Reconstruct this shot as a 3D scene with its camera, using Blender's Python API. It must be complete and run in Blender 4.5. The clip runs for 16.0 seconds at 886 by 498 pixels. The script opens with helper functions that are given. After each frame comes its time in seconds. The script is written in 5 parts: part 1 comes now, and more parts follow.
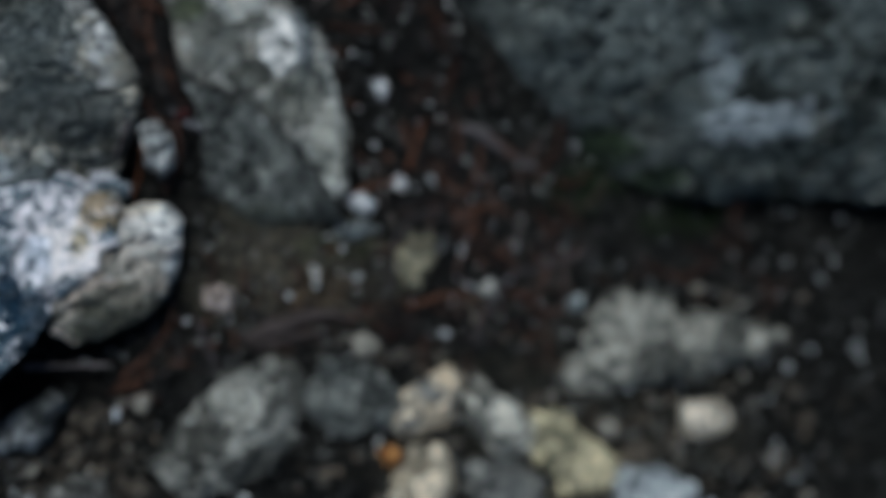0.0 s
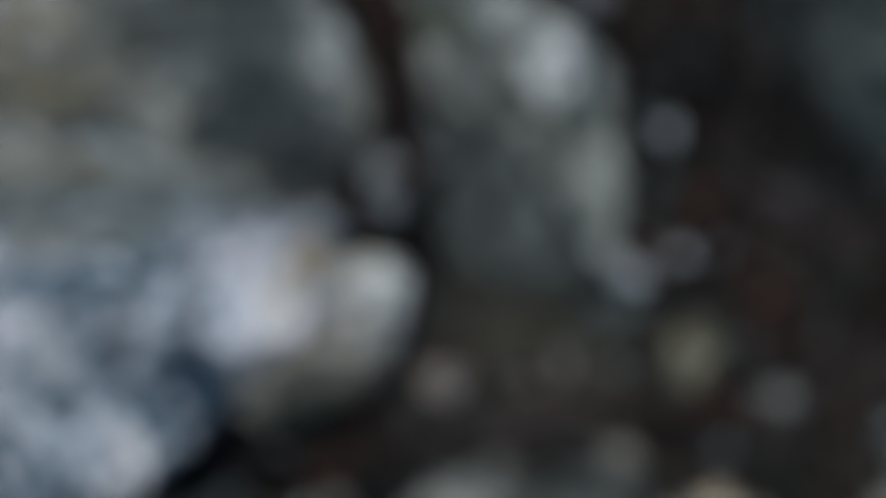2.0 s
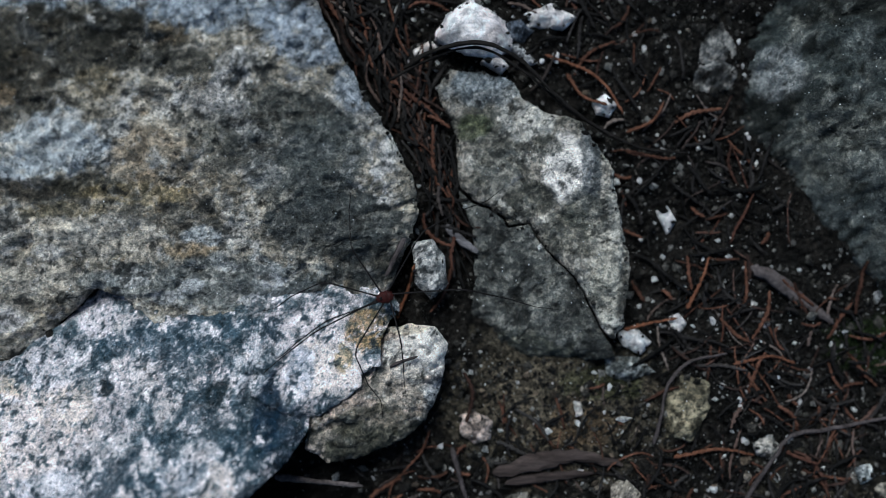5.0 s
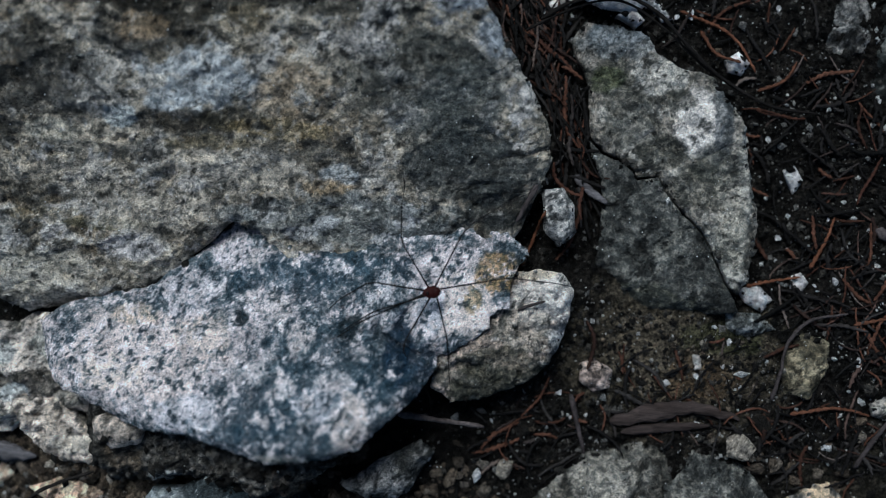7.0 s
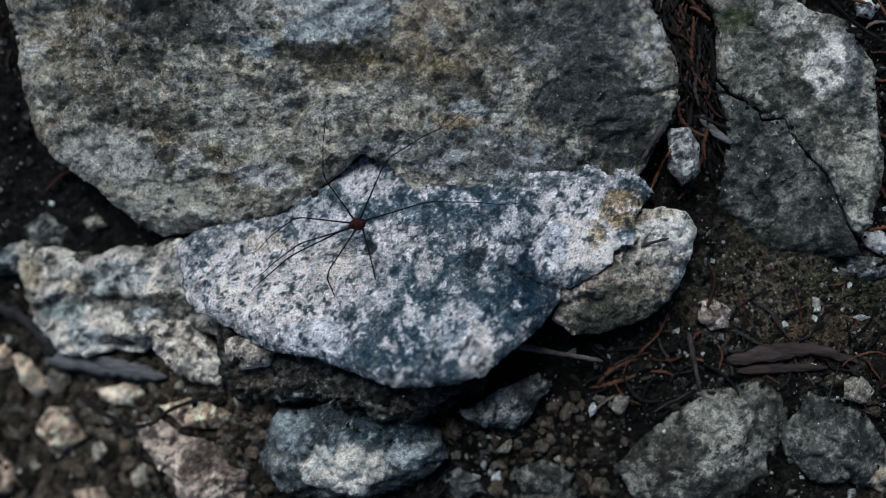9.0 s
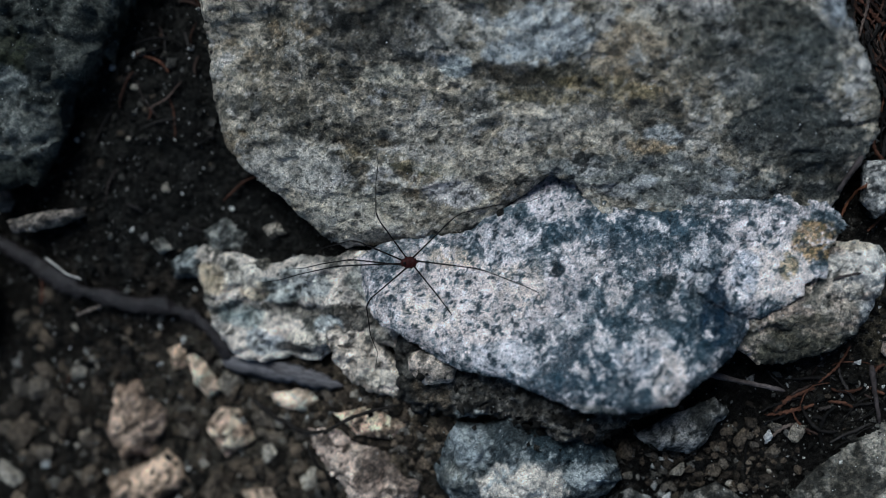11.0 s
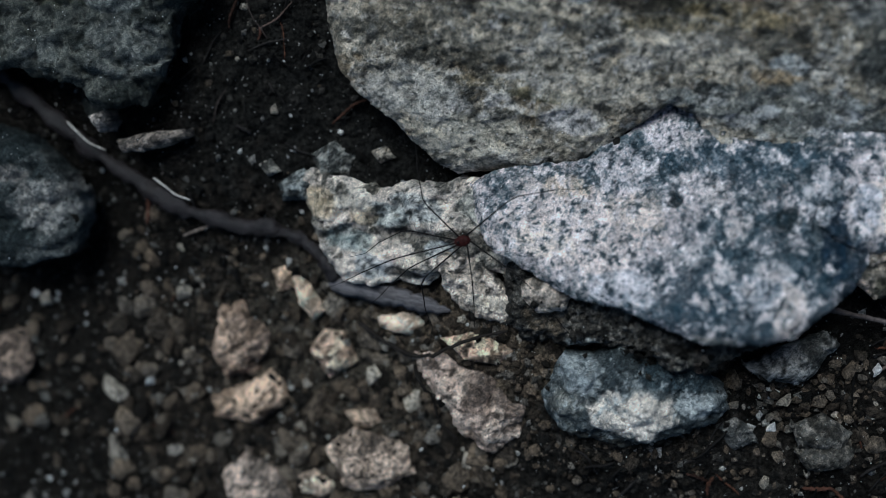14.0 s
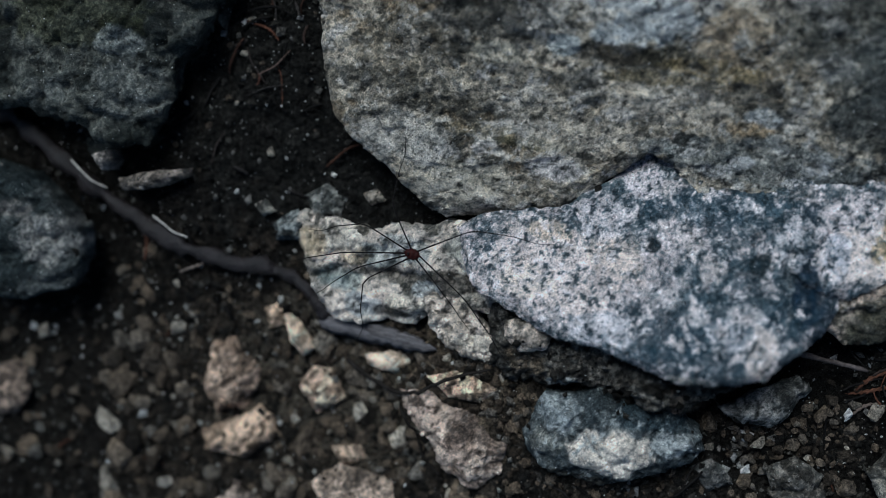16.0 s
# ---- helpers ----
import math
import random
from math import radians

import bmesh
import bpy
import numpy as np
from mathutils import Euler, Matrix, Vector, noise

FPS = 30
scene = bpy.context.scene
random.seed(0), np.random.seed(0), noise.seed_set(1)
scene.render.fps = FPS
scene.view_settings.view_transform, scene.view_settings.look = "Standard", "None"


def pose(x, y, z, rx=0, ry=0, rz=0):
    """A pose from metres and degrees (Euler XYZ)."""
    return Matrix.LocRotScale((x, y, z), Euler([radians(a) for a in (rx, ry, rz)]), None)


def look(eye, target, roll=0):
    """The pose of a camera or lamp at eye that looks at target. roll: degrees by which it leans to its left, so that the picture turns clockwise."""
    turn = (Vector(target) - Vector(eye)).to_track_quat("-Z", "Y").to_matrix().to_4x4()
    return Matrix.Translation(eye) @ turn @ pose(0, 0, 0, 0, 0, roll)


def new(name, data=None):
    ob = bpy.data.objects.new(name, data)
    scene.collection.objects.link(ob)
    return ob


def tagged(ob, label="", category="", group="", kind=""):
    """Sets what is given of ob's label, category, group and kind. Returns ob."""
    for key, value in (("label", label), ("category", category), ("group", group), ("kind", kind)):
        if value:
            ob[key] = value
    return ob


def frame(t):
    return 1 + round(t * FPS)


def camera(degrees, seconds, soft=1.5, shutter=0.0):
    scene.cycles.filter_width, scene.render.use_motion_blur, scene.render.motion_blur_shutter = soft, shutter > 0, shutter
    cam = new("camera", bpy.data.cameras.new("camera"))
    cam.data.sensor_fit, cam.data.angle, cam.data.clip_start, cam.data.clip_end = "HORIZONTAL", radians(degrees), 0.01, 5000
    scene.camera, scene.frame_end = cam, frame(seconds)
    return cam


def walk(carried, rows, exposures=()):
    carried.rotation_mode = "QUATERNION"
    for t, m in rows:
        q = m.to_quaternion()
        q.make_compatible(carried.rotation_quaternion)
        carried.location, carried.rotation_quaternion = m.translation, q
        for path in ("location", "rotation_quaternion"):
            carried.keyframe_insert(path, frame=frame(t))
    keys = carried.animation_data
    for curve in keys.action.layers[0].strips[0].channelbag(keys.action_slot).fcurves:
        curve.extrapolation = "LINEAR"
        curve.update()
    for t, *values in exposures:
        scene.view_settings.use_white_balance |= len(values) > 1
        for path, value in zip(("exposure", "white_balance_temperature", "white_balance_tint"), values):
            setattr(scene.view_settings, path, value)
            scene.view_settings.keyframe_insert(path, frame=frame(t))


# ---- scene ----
cam = camera(42.0, 16.0, soft=0.8)
PATH = [
    (0.0, pose(0.0068, -0.0177, 0.3328, -3.04, -11.82, -5.48)),
    (0.5, pose(-0.0018, 0.0027, 0.2884, -2.38, -11.68, -3.79)),
    (1.0, pose(0.0004, -0.0141, 0.2692, -3.99, -7.42, -2.78)),
    (1.5, pose(-0.0127, -0.0189, 0.2527, -1.52, -7.04, -3.74)),
    (2.0, pose(-0.0138, -0.0102, 0.2562, -2.05, -5.10, -0.88)),
    (2.5, pose(-0.0038, -0.0012, 0.2577, -1.96, -5.43, -1.47)),
    (3.0, pose(-0.0036, 0.0072, 0.2631, -1.89, -4.05, -0.21)),
    (5.3, pose(-0.0001, 0.0020, 0.3148, -0.40, 0.02, -0.55)),
    (5.5, pose(-0.0012, -0.0012, 0.3150, -0.10, -0.10, -0.30)),
    (6.0, pose(-0.0137, -0.0052, 0.3132, -1.01, 0.22, 0.30)),
    (6.5, pose(-0.0211, -0.0095, 0.3159, -1.60, 1.27, 0.52)),
    (7.0, pose(-0.0250, -0.0077, 0.3184, -1.46, 1.79, 1.93)),
    (7.5, pose(-0.0290, -0.0148, 0.3220, -2.42, 2.55, 2.25)),
    (8.0, pose(-0.0364, -0.0211, 0.3259, -2.88, 3.89, 2.95)),
    (8.5, pose(-0.0376, -0.0226, 0.3253, -3.00, 4.07, 2.53)),
    (9.0, pose(-0.0410, -0.0188, 0.3258, -2.71, 4.93, 3.26)),
    (9.5, pose(-0.0508, -0.0215, 0.3285, -2.37, 6.37, 3.89)),
    (9.7, pose(-0.0536, -0.0200, 0.3287, -2.79, 6.66, 4.59)),
    (11.8, pose(-0.0949, -0.0005, 0.3305, -6.72, 8.57, 5.69)),
    (12.0, pose(-0.0972, -0.0001, 0.3286, -7.47, 9.23, 6.07)),
    (12.5, pose(-0.1020, -0.0058, 0.3295, -6.11, 9.23, 6.59)),
    (13.0, pose(-0.0929, -0.0046, 0.3261, -5.78, 8.72, 6.09)),
    (13.5, pose(-0.0972, -0.0002, 0.3277, -6.61, 8.15, 6.32)),
    (14.0, pose(-0.1058, -0.0039, 0.3322, -8.65, 8.58, 6.06)),
    (14.5, pose(-0.1055, -0.0101, 0.3365, -9.32, 9.02, 6.63)),
    (15.0, pose(-0.1042, -0.0068, 0.3384, -8.34, 8.46, 7.01)),
    (15.5, pose(-0.1017, -0.0072, 0.3426, -6.55, 8.98, 7.10)),
    (16.0, pose(-0.1008, -0.0067, 0.3443, -5.61, 8.56, 7.28)),
]
# the picture darkens slightly as the pale rock fills it
walk(cam, PATH, exposures=[(0.0, 1.18, 5400, -3), (3.2, 1.18, 5450, -2), (5.3, 1.38, 5600, 0), (7.5, 0.98, 5570, 0), (9.5, 0.98, 5570, 0), (12.0, 0.95, 5550, -1), (16.0, 0.9, 5550, -1)])

# a fast lens close to the ground; the focus is pulled by a marker that travels along the optical axis
FOCUS = [(0.0, 0.247), (0.5, 0.168), (1.0, 0.114), (1.5, 0.106), (2.0, 0.129), (2.5, 0.116), (3.0, 0.109), (5.3, 0.308),
         (5.5, 0.308), (6.5, 0.307), (7.5, 0.307), (8.5, 0.309), (9.7, 0.314), (11.8, 0.320), (13.0, 0.319), (14.5, 0.331),
         (16.0, 0.335)]
focus_mark = new("focus_mark")
focus_mark.empty_display_size = 0.005
cam.data.dof.use_dof = True
cam.data.dof.focus_object = focus_mark
cam.data.dof.aperture_fstop = 3.9

# ---- light: overcast sky, one broad soft sun ----
world = bpy.data.worlds.new("sky")
scene.world = world
world.use_nodes = True
wn = world.node_tree.nodes
sky = wn.new("ShaderNodeTexSky")
sky.sky_type = "NISHITA"
sky.sun_disc = False
sky.sun_elevation = radians(56)
sky.sun_rotation = radians(-18)
world.node_tree.links.new(sky.outputs[0], wn["Background"].inputs[0])
wn["Background"].inputs[1].default_value = 0.043

sun = new("sun", bpy.data.lights.new("sun", "SUN"))
sun.data.energy = 2.35
sun.data.angle = radians(28)
sun.data.color = (1.0, 0.97, 0.93)
sun.matrix_world = look((-0.25, 0.80, 1.24), (0, 0, 0))


# ---- noise on plain arrays (millimetres) ----
def lattice(ix, iy, seed):
    h = ix.astype(np.int64) * 374761393 + iy.astype(np.int64) * 668265263 + seed * 974634777
    h = h & 0xFFFFFFFF
    h = ((h ^ (h >> 13)) * 1274126177) & 0xFFFFFFFF
    h = ((h ^ (h >> 16)) * 668265263) & 0xFFFFFFFF
    return ((h ^ (h >> 15)) & 0xFFFFFF) / 16777215.0


def value_noise(x, y, seed):
    ix, iy = np.floor(x), np.floor(y)
    fx, fy = x - ix, y - iy
    fx, fy = fx * fx * (3 - 2 * fx), fy * fy * (3 - 2 * fy)
    a, b = lattice(ix, iy, seed), lattice(ix + 1, iy, seed)
    c, d = lattice(ix, iy + 1, seed), lattice(ix + 1, iy + 1, seed)
    return (a * (1 - fx) + b * fx) * (1 - fy) + (c * (1 - fx) + d * fx) * fy


def fbm(x, y, size, octaves=4, seed=1, gain=0.5):
    """Fractal noise about 0..1, whose largest lumps are size across."""
    x, y = np.asarray(x, float) / size, np.asarray(y, float) / size
    total, amp, norm = 0, 1.0, 0
    for o in range(octaves):
        total = total + amp * value_noise(x, y, seed * 31 + o * 7)
        norm += amp
        amp *= gain
        x, y = x * 1.6 - y * 1.2 + 3.7, x * 1.2 + y * 1.6 - 1.9
    return total / norm


def ramp(v, lo, hi):
    v = np.clip((v - lo) / (hi - lo), 0, 1)
    return v * v * (3 - 2 * v)


def lumps(x, y, size, seed):
    """Rounded lumps about size across with creases between them, 0 in the creases to 1."""
    x, y = x / size + (value_noise(x / size * 2, y / size * 2, seed + 4) - 0.5) * 0.5, y / size + (value_noise(x / size * 2, y / size * 2, seed + 5) - 0.5) * 0.5
    ix, iy = np.floor(x), np.floor(y)
    first, second = np.full(x.shape, 9.0), np.full(x.shape, 9.0)
    for dx in (-1, 0, 1):
        for dy in (-1, 0, 1):
            cx, cy = ix + dx, iy + dy
            d = np.hypot(cx + lattice(cx, cy, seed) - x, cy + lattice(cx, cy, seed + 1) - y)
            second = np.minimum(second, np.maximum(first, d))
            first = np.minimum(first, d)
    return np.clip(1.6 * (second - first), 0, 1) ** 0.6


def inside(px, py, outline):
    """Signed distance to a closed outline, positive inside."""
    pts = np.array(outline, float)
    best = np.full(px.shape, 1e9)
    odd = np.zeros(px.shape, bool)
    for (ax, ay), (bx, by) in zip(pts, np.roll(pts, -1, 0)):
        ex, ey = bx - ax, by - ay
        u = np.clip(((px - ax) * ex + (py - ay) * ey) / (ex * ex + ey * ey + 1e-9), 0, 1)
        best = np.minimum(best, np.hypot(px - ax - u * ex, py - ay - u * ey))
        crosses = (ay > py) != (by > py)
        odd ^= crosses & (px < ex * (py - ay) / (ey if ey else 1e-9) + ax)
    return np.where(odd, best, -best)


# ---- materials ----
def material(name):
    m = bpy.data.materials.new(name)
    m.use_nodes = True
    b = m.node_tree.nodes["Principled BSDF"]
    return m, m.node_tree.nodes, m.node_tree.links, b


def ramp_node(nodes, stops):
    r = nodes.new("ShaderNodeValToRGB")
    while len(r.color_ramp.elements) < len(stops):
        r.color_ramp.elements.new(0.5)
    for e, (at, col) in zip(r.color_ramp.elements, stops):
        e.position, e.color = at, (*col, 1)
    return r


def noise_node(nodes, links, coord, scale, detail=6.0, rough=0.65):
    n = nodes.new("ShaderNodeTexNoise")
    n.inputs["Scale"].default_value, n.inputs["Detail"].default_value, n.inputs["Roughness"].default_value = scale, detail, rough
    links.new(coord, n.inputs["Vector"])
    return n


def times_node(nodes, links, a, b, mode="MULTIPLY", fac=1.0):
    m = nodes.new("ShaderNodeMix")
    m.data_type, m.blend_type = "RGBA", mode
    m.inputs[0].default_value = fac
    links.new(a, m.inputs[6])
    links.new(b, m.inputs[7])
    return m.outputs[2]


def bump_node(nodes, links, heights, distance, strength=1.0):
    out = None
    for h, d in zip(heights, distance):
        b = nodes.new("ShaderNodeBump")
        b.inputs["Distance"].default_value, b.inputs["Strength"].default_value = d, strength
        links.new(h, b.inputs["Height"])
        if out:
            links.new(out, b.inputs["Normal"])
        out = b.outputs["Normal"]
    return out


def flakes(nodes, links, coord, base, scale, centre, gain, dark, pale):
    """Crisp ragged crust: the paler the broad colour, the more of it is covered, with darker stone showing between."""
    n = noise_node(nodes, links, coord, scale, 10, 0.7)
    n.inputs["Distortion"].default_value = 0.35
    bw = nodes.new("ShaderNodeRGBToBW")
    links.new(base, bw.inputs[0])
    off = nodes.new("ShaderNodeMath")
    off.operation = "SUBTRACT"
    off.inputs[1].default_value = centre
    links.new(bw.outputs[0], off.inputs[0])
    add = nodes.new("ShaderNodeMath")
    add.operation = "MULTIPLY_ADD"
    add.inputs[1].default_value = gain
    links.new(off.outputs[0], add.inputs[0])
    links.new(n.outputs["Fac"], add.inputs[2])
    r = ramp_node(nodes, [(0.43, dark), (0.485, tuple(0.72 * d + 0.28 * p for d, p in zip(dark, pale))), (0.515, tuple(0.2 * d + 0.8 * p for d, p in zip(dark, pale))), (0.58, pale)])
    links.new(add.outputs[0], r.inputs[0])
    return times_node(nodes, links, base, r.outputs[0]), r.outputs[0]


def bright_specks(nodes, links, coord, base, scale, share, colour):
    """Small bright specks strewn over the surface: mineral grit, and wet glints painted as colour."""
    v = nodes.new("ShaderNodeTexVoronoi")
    v.inputs["Scale"].default_value = scale
    links.new(coord, v.inputs["Vector"])
    near = ramp_node(nodes, [(0.16, (1, 1, 1)), (0.24, (0, 0, 0))])
    links.new(v.outputs["Distance"], near.inputs[0])
    picked = ramp_node(nodes, [(1 - share - 0.02, (0, 0, 0)), (1 - share, (1, 1, 1))])
    links.new(v.outputs["Color"], picked.inputs[0])
    both = times_node(nodes, links, near.outputs[0], picked.outputs[0])
    m = nodes.new("ShaderNodeMix")
    m.data_type = "RGBA"
    links.new(both, m.inputs[0])
    links.new(base, m.inputs[6])
    m.inputs[7].default_value = (*colour, 1)
    return m.outputs[2]


def stone_material(name, colour_source, grain=1.0, rough=0.86, speckle=1.0, shadow=(0.16, 0.165, 0.17), mottling=1.0, relief=(0.0020, 0.0020), crust=None, bright=0.12):
    """Weathered limestone: colour_source gives the broad colour, and crust, grain, specks and pits lie over it.
    crust: the paleness at which it covers half, how fast it closes, and the shades of bare and covered stone."""
    m, nodes, links, b = material(name)
    coord = nodes.new("ShaderNodeTexCoord").outputs["Object"]
    base = colour_source(nodes, links)
    heights, depths = [], []
    if crust:
        base, cover = flakes(nodes, links, coord, base, 620 / grain, *crust)
        heights, depths = [cover], [0.0005]
    fine = noise_node(nodes, links, coord, 1500 / grain, 6, 0.75)
    mid = noise_node(nodes, links, coord, 300 / grain, 6, 0.7)
    f_ramp = ramp_node(nodes, [(0.37, shadow), (0.47, (0.78, 0.78, 0.78)), (0.56, (1.15, 1.15, 1.14)), (0.64, (1.9, 1.88, 1.85))])
    m_ramp = ramp_node(nodes, [(0.36, (0.45, 0.46, 0.48)), (0.50, (1.0, 1.0, 1.0)), (0.64, (1.45, 1.42, 1.36))])
    links.new(fine.outputs["Fac"], f_ramp.inputs[0])
    links.new(mid.outputs["Fac"], m_ramp.inputs[0])
    colour = times_node(nodes, links, base, f_ramp.outputs[0], fac=speckle)
    colour = times_node(nodes, links, colour, m_ramp.outputs[0], fac=mottling)
    # finest specks, dark and bright, with tiny glints put into the colour
    sparkle = noise_node(nodes, links, coord, 4200 / grain, 3, 0.6)
    s_ramp = ramp_node(nodes, [(0.36, (0.62, 0.62, 0.63)), (0.5, (0.97, 0.97, 0.97)), (0.62, (1.12, 1.12, 1.12)), (0.72, (1.9, 1.9, 1.9))])
    links.new(sparkle.outputs["Fac"], s_ramp.inputs[0])
    colour = times_node(nodes, links, colour, s_ramp.outputs[0], fac=speckle)
    vein = noise_node(nodes, links, coord, 130 / grain, 8, 0.6)       # hairline fissures, where the stone is weak
    v_ramp = ramp_node(nodes, [(0.488, (1, 1, 1)), (0.498, (0.34, 0.33, 0.31)), (0.502, (0.34, 0.33, 0.31)), (0.512, (1, 1, 1))])
    links.new(vein.outputs["Fac"], v_ramp.inputs[0])
    colour = times_node(nodes, links, colour, v_ramp.outputs[0], fac=0.45)
    pits = nodes.new("ShaderNodeTexVoronoi")
    pits.inputs["Scale"].default_value = 420 / grain
    links.new(coord, pits.inputs["Vector"])
    p_ramp = ramp_node(nodes, [(0.08, (0.22, 0.21, 0.2)), (0.17, (1, 1, 1))])
    links.new(pits.outputs["Distance"], p_ramp.inputs[0])
    colour = times_node(nodes, links, colour, p_ramp.outputs[0], fac=0.7 * speckle)
    if speckle > 0.4:
        hollow = noise_node(nodes, links, coord, 480 / grain, 3, 0.55)       # irregular dark hollows
        h_ramp = ramp_node(nodes, [(0.62, (1, 1, 1)), (0.66, (0.42, 0.41, 0.4)), (0.72, (0.2, 0.2, 0.2))])
        links.new(hollow.outputs["Fac"], h_ramp.inputs[0])
        colour = times_node(nodes, links, colour, h_ramp.outputs[0], fac=0.75)
        heights, depths = heights + [h_ramp.outputs[0]], depths + [0.0006]
    if bright:
        colour = bright_specks(nodes, links, coord, colour, 1050 / grain, bright, (0.72, 0.72, 0.72))
    links.new(colour, b.inputs["Base Color"])
    b.inputs["Roughness"].default_value = rough
    b.inputs["Specular IOR Level"].default_value = 0.05
    links.new(bump_node(nodes, links, [mid.outputs["Fac"], fine.outputs["Fac"], p_ramp.outputs[0], v_ramp.outputs[0]] + heights, [relief[0], relief[1], 0.0006, 0.0005] + depths), b.inputs["Normal"])
    return m


def from_tint(nodes, links):
    a = nodes.new("ShaderNodeAttribute")
    a.attribute_name = "tint"
    return a.outputs["Color"]


def from_random(*stops):
    """A colour picked by the thing's own random number."""
    def source(nodes, links):
        r = ramp_node(nodes, stops)
        links.new(nodes.new("ShaderNodeObjectInfo").outputs["Random"], r.inputs[0])
        return r.outputs[0]
    return source


def from_island(*stops):
    def source(nodes, links):
        r = ramp_node(nodes, stops)
        links.new(nodes.new("ShaderNodeNewGeometry").outputs["Random Per Island"], r.inputs[0])
        return r.outputs[0]
    return source


STONE = stone_material("weathered_limestone", from_tint, 0.9, 0.86, 0.55, (0.2, 0.2, 0.2), 0.5, crust=(0.27, 0.22, (0.56, 0.575, 0.585), (1.28, 1.225, 1.18)))
CRUST = stone_material("white_crusted_limestone", from_tint, 0.75, 0.88, 0.55, (0.2, 0.25, 0.29), 0.4, (0.0014, 0.0018), (0.38, 0.24, (0.40, 0.47, 0.51), (1.26, 1.155, 1.13)))
CHALK = stone_material("chalky_limestone", from_tint, 1.2, 0.9, 0.2, bright=0)
PEBBLE = stone_material("pale_pebble", from_random((0.0, (0.045, 0.037, 0.03)), (0.5, (0.13, 0.099, 0.073)), (0.8, (0.16, 0.133, 0.108)), (1.0, (0.46, 0.40, 0.33))), 160)
WHITE = stone_material("white_limestone", from_random((0.0, (0.70, 0.67, 0.66)), (1.0, (0.80, 0.77, 0.76))), 220, 0.9, 0.3, bright=0)
GRIT = stone_material("grit", from_island((0.0, (0.008, 0.0075, 0.007)), (0.55, (0.022, 0.02, 0.018)), (0.82, (0.075, 0.068, 0.06)), (0.94, (0.24, 0.225, 0.21)), (1.0, (0.72, 0.7, 0.68))), 0.6, bright=0)


def soil_material():
    m, nodes, links, b = material("dark_humus")
    coord = nodes.new("ShaderNodeTexCoord").outputs["Object"]
    fine = noise_node(nodes, links, coord, 900, 8, 0.75)
    mid = noise_node(nodes, links, coord, 160, 6, 0.7)
    tint = from_tint(nodes, links)
    r = ramp_node(nodes, [(0.38, (0.15, 0.15, 0.15)), (0.5, (0.8, 0.8, 0.8)), (0.64, (2.4, 2.3, 2.2))])
    links.new(fine.outputs["Fac"], r.inputs[0])
    r2 = ramp_node(nodes, [(0.35, (0.6, 0.6, 0.6)), (0.65, (1.35, 1.3, 1.25))])
    links.new(mid.outputs["Fac"], r2.inputs[0])
    colour = times_node(nodes, links, tint, r.outputs[0])
    colour = times_node(nodes, links, colour, r2.outputs[0])
    colour = bright_specks(nodes, links, coord, colour, 900, 0.22, (0.34, 0.33, 0.315))
    links.new(colour, b.inputs["Base Color"])
    b.inputs["Roughness"].default_value = 0.8
    b.inputs["Specular IOR Level"].default_value = 0.03
    links.new(bump_node(nodes, links, [mid.outputs["Fac"], fine.outputs["Fac"]], [0.006, 0.0025]), b.inputs["Normal"])
    return m


def fibre_material(name, source, along=260.0, rough=0.7, gloss=0.05, streak=1.0):
    """Dead plant fibre and wood: streaks drawn out along the piece's own length."""
    m, nodes, links, b = material(name)
    coord = nodes.new("ShaderNodeTexCoord").outputs["Object"]
    if streak != 1.0:
        drawn = nodes.new("ShaderNodeMapping")
        drawn.inputs["Scale"].default_value = (streak, 1, 1)
        links.new(coord, drawn.inputs["Vector"])
        coord = drawn.outputs["Vector"]
    base = source(nodes, links)
    fine = noise_node(nodes, links, coord, along * 5, 5, 0.7)
    mid = noise_node(nodes, links, coord, along, 4, 0.6)
    r = ramp_node(nodes, [(0.3, (0.45, 0.44, 0.43)), (0.52, (1, 1, 1)), (0.72, (1.6, 1.55, 1.5))])
    links.new(fine.outputs["Fac"], r.inputs[0])
    r2 = ramp_node(nodes, [(0.35, (0.6, 0.58, 0.56)), (0.65, (1.25, 1.25, 1.25))])
    links.new(mid.outputs["Fac"], r2.inputs[0])
    colour = times_node(nodes, links, base, r.outputs[0])
    colour = times_node(nodes, links, colour, r2.outputs[0])
    links.new(colour, b.inputs["Base Color"])
    b.inputs["Roughness"].default_value = rough
    b.inputs["Specular IOR Level"].default_value = gloss
    links.new(bump_node(nodes, links, [fine.outputs["Fac"]], [0.0006]), b.inputs["Normal"])
    return m


SOIL = soil_material()
SPRIG = fibre_material("dead_sprig", from_island((0.0, (0.004, 0.0037, 0.0035)), (0.50, (0.010, 0.0088, 0.0085)), (0.64, (0.028, 0.025, 0.024)), (0.72, (0.022, 0.011, 0.008)), (0.84, (0.074, 0.034, 0.022)), (0.93, (0.046, 0.021, 0.015)), (1.0, (0.11, 0.09, 0.08))), 300)
GREYWOOD = fibre_material("grey_weathered_wood", from_random((0.0, (0.027, 0.022, 0.022)), (1.0, (0.058, 0.048, 0.047))), 220)
RUST = fibre_material("rust_red_sprig", from_random((0.0, (0.065, 0.029, 0.018)), (1.0, (0.115, 0.048, 0.027))), 300)
DARKTWIG = fibre_material("dark_twig", from_random((0.0, (0.007, 0.006, 0.0055)), (1.0, (0.016, 0.0135, 0.012))), 300)


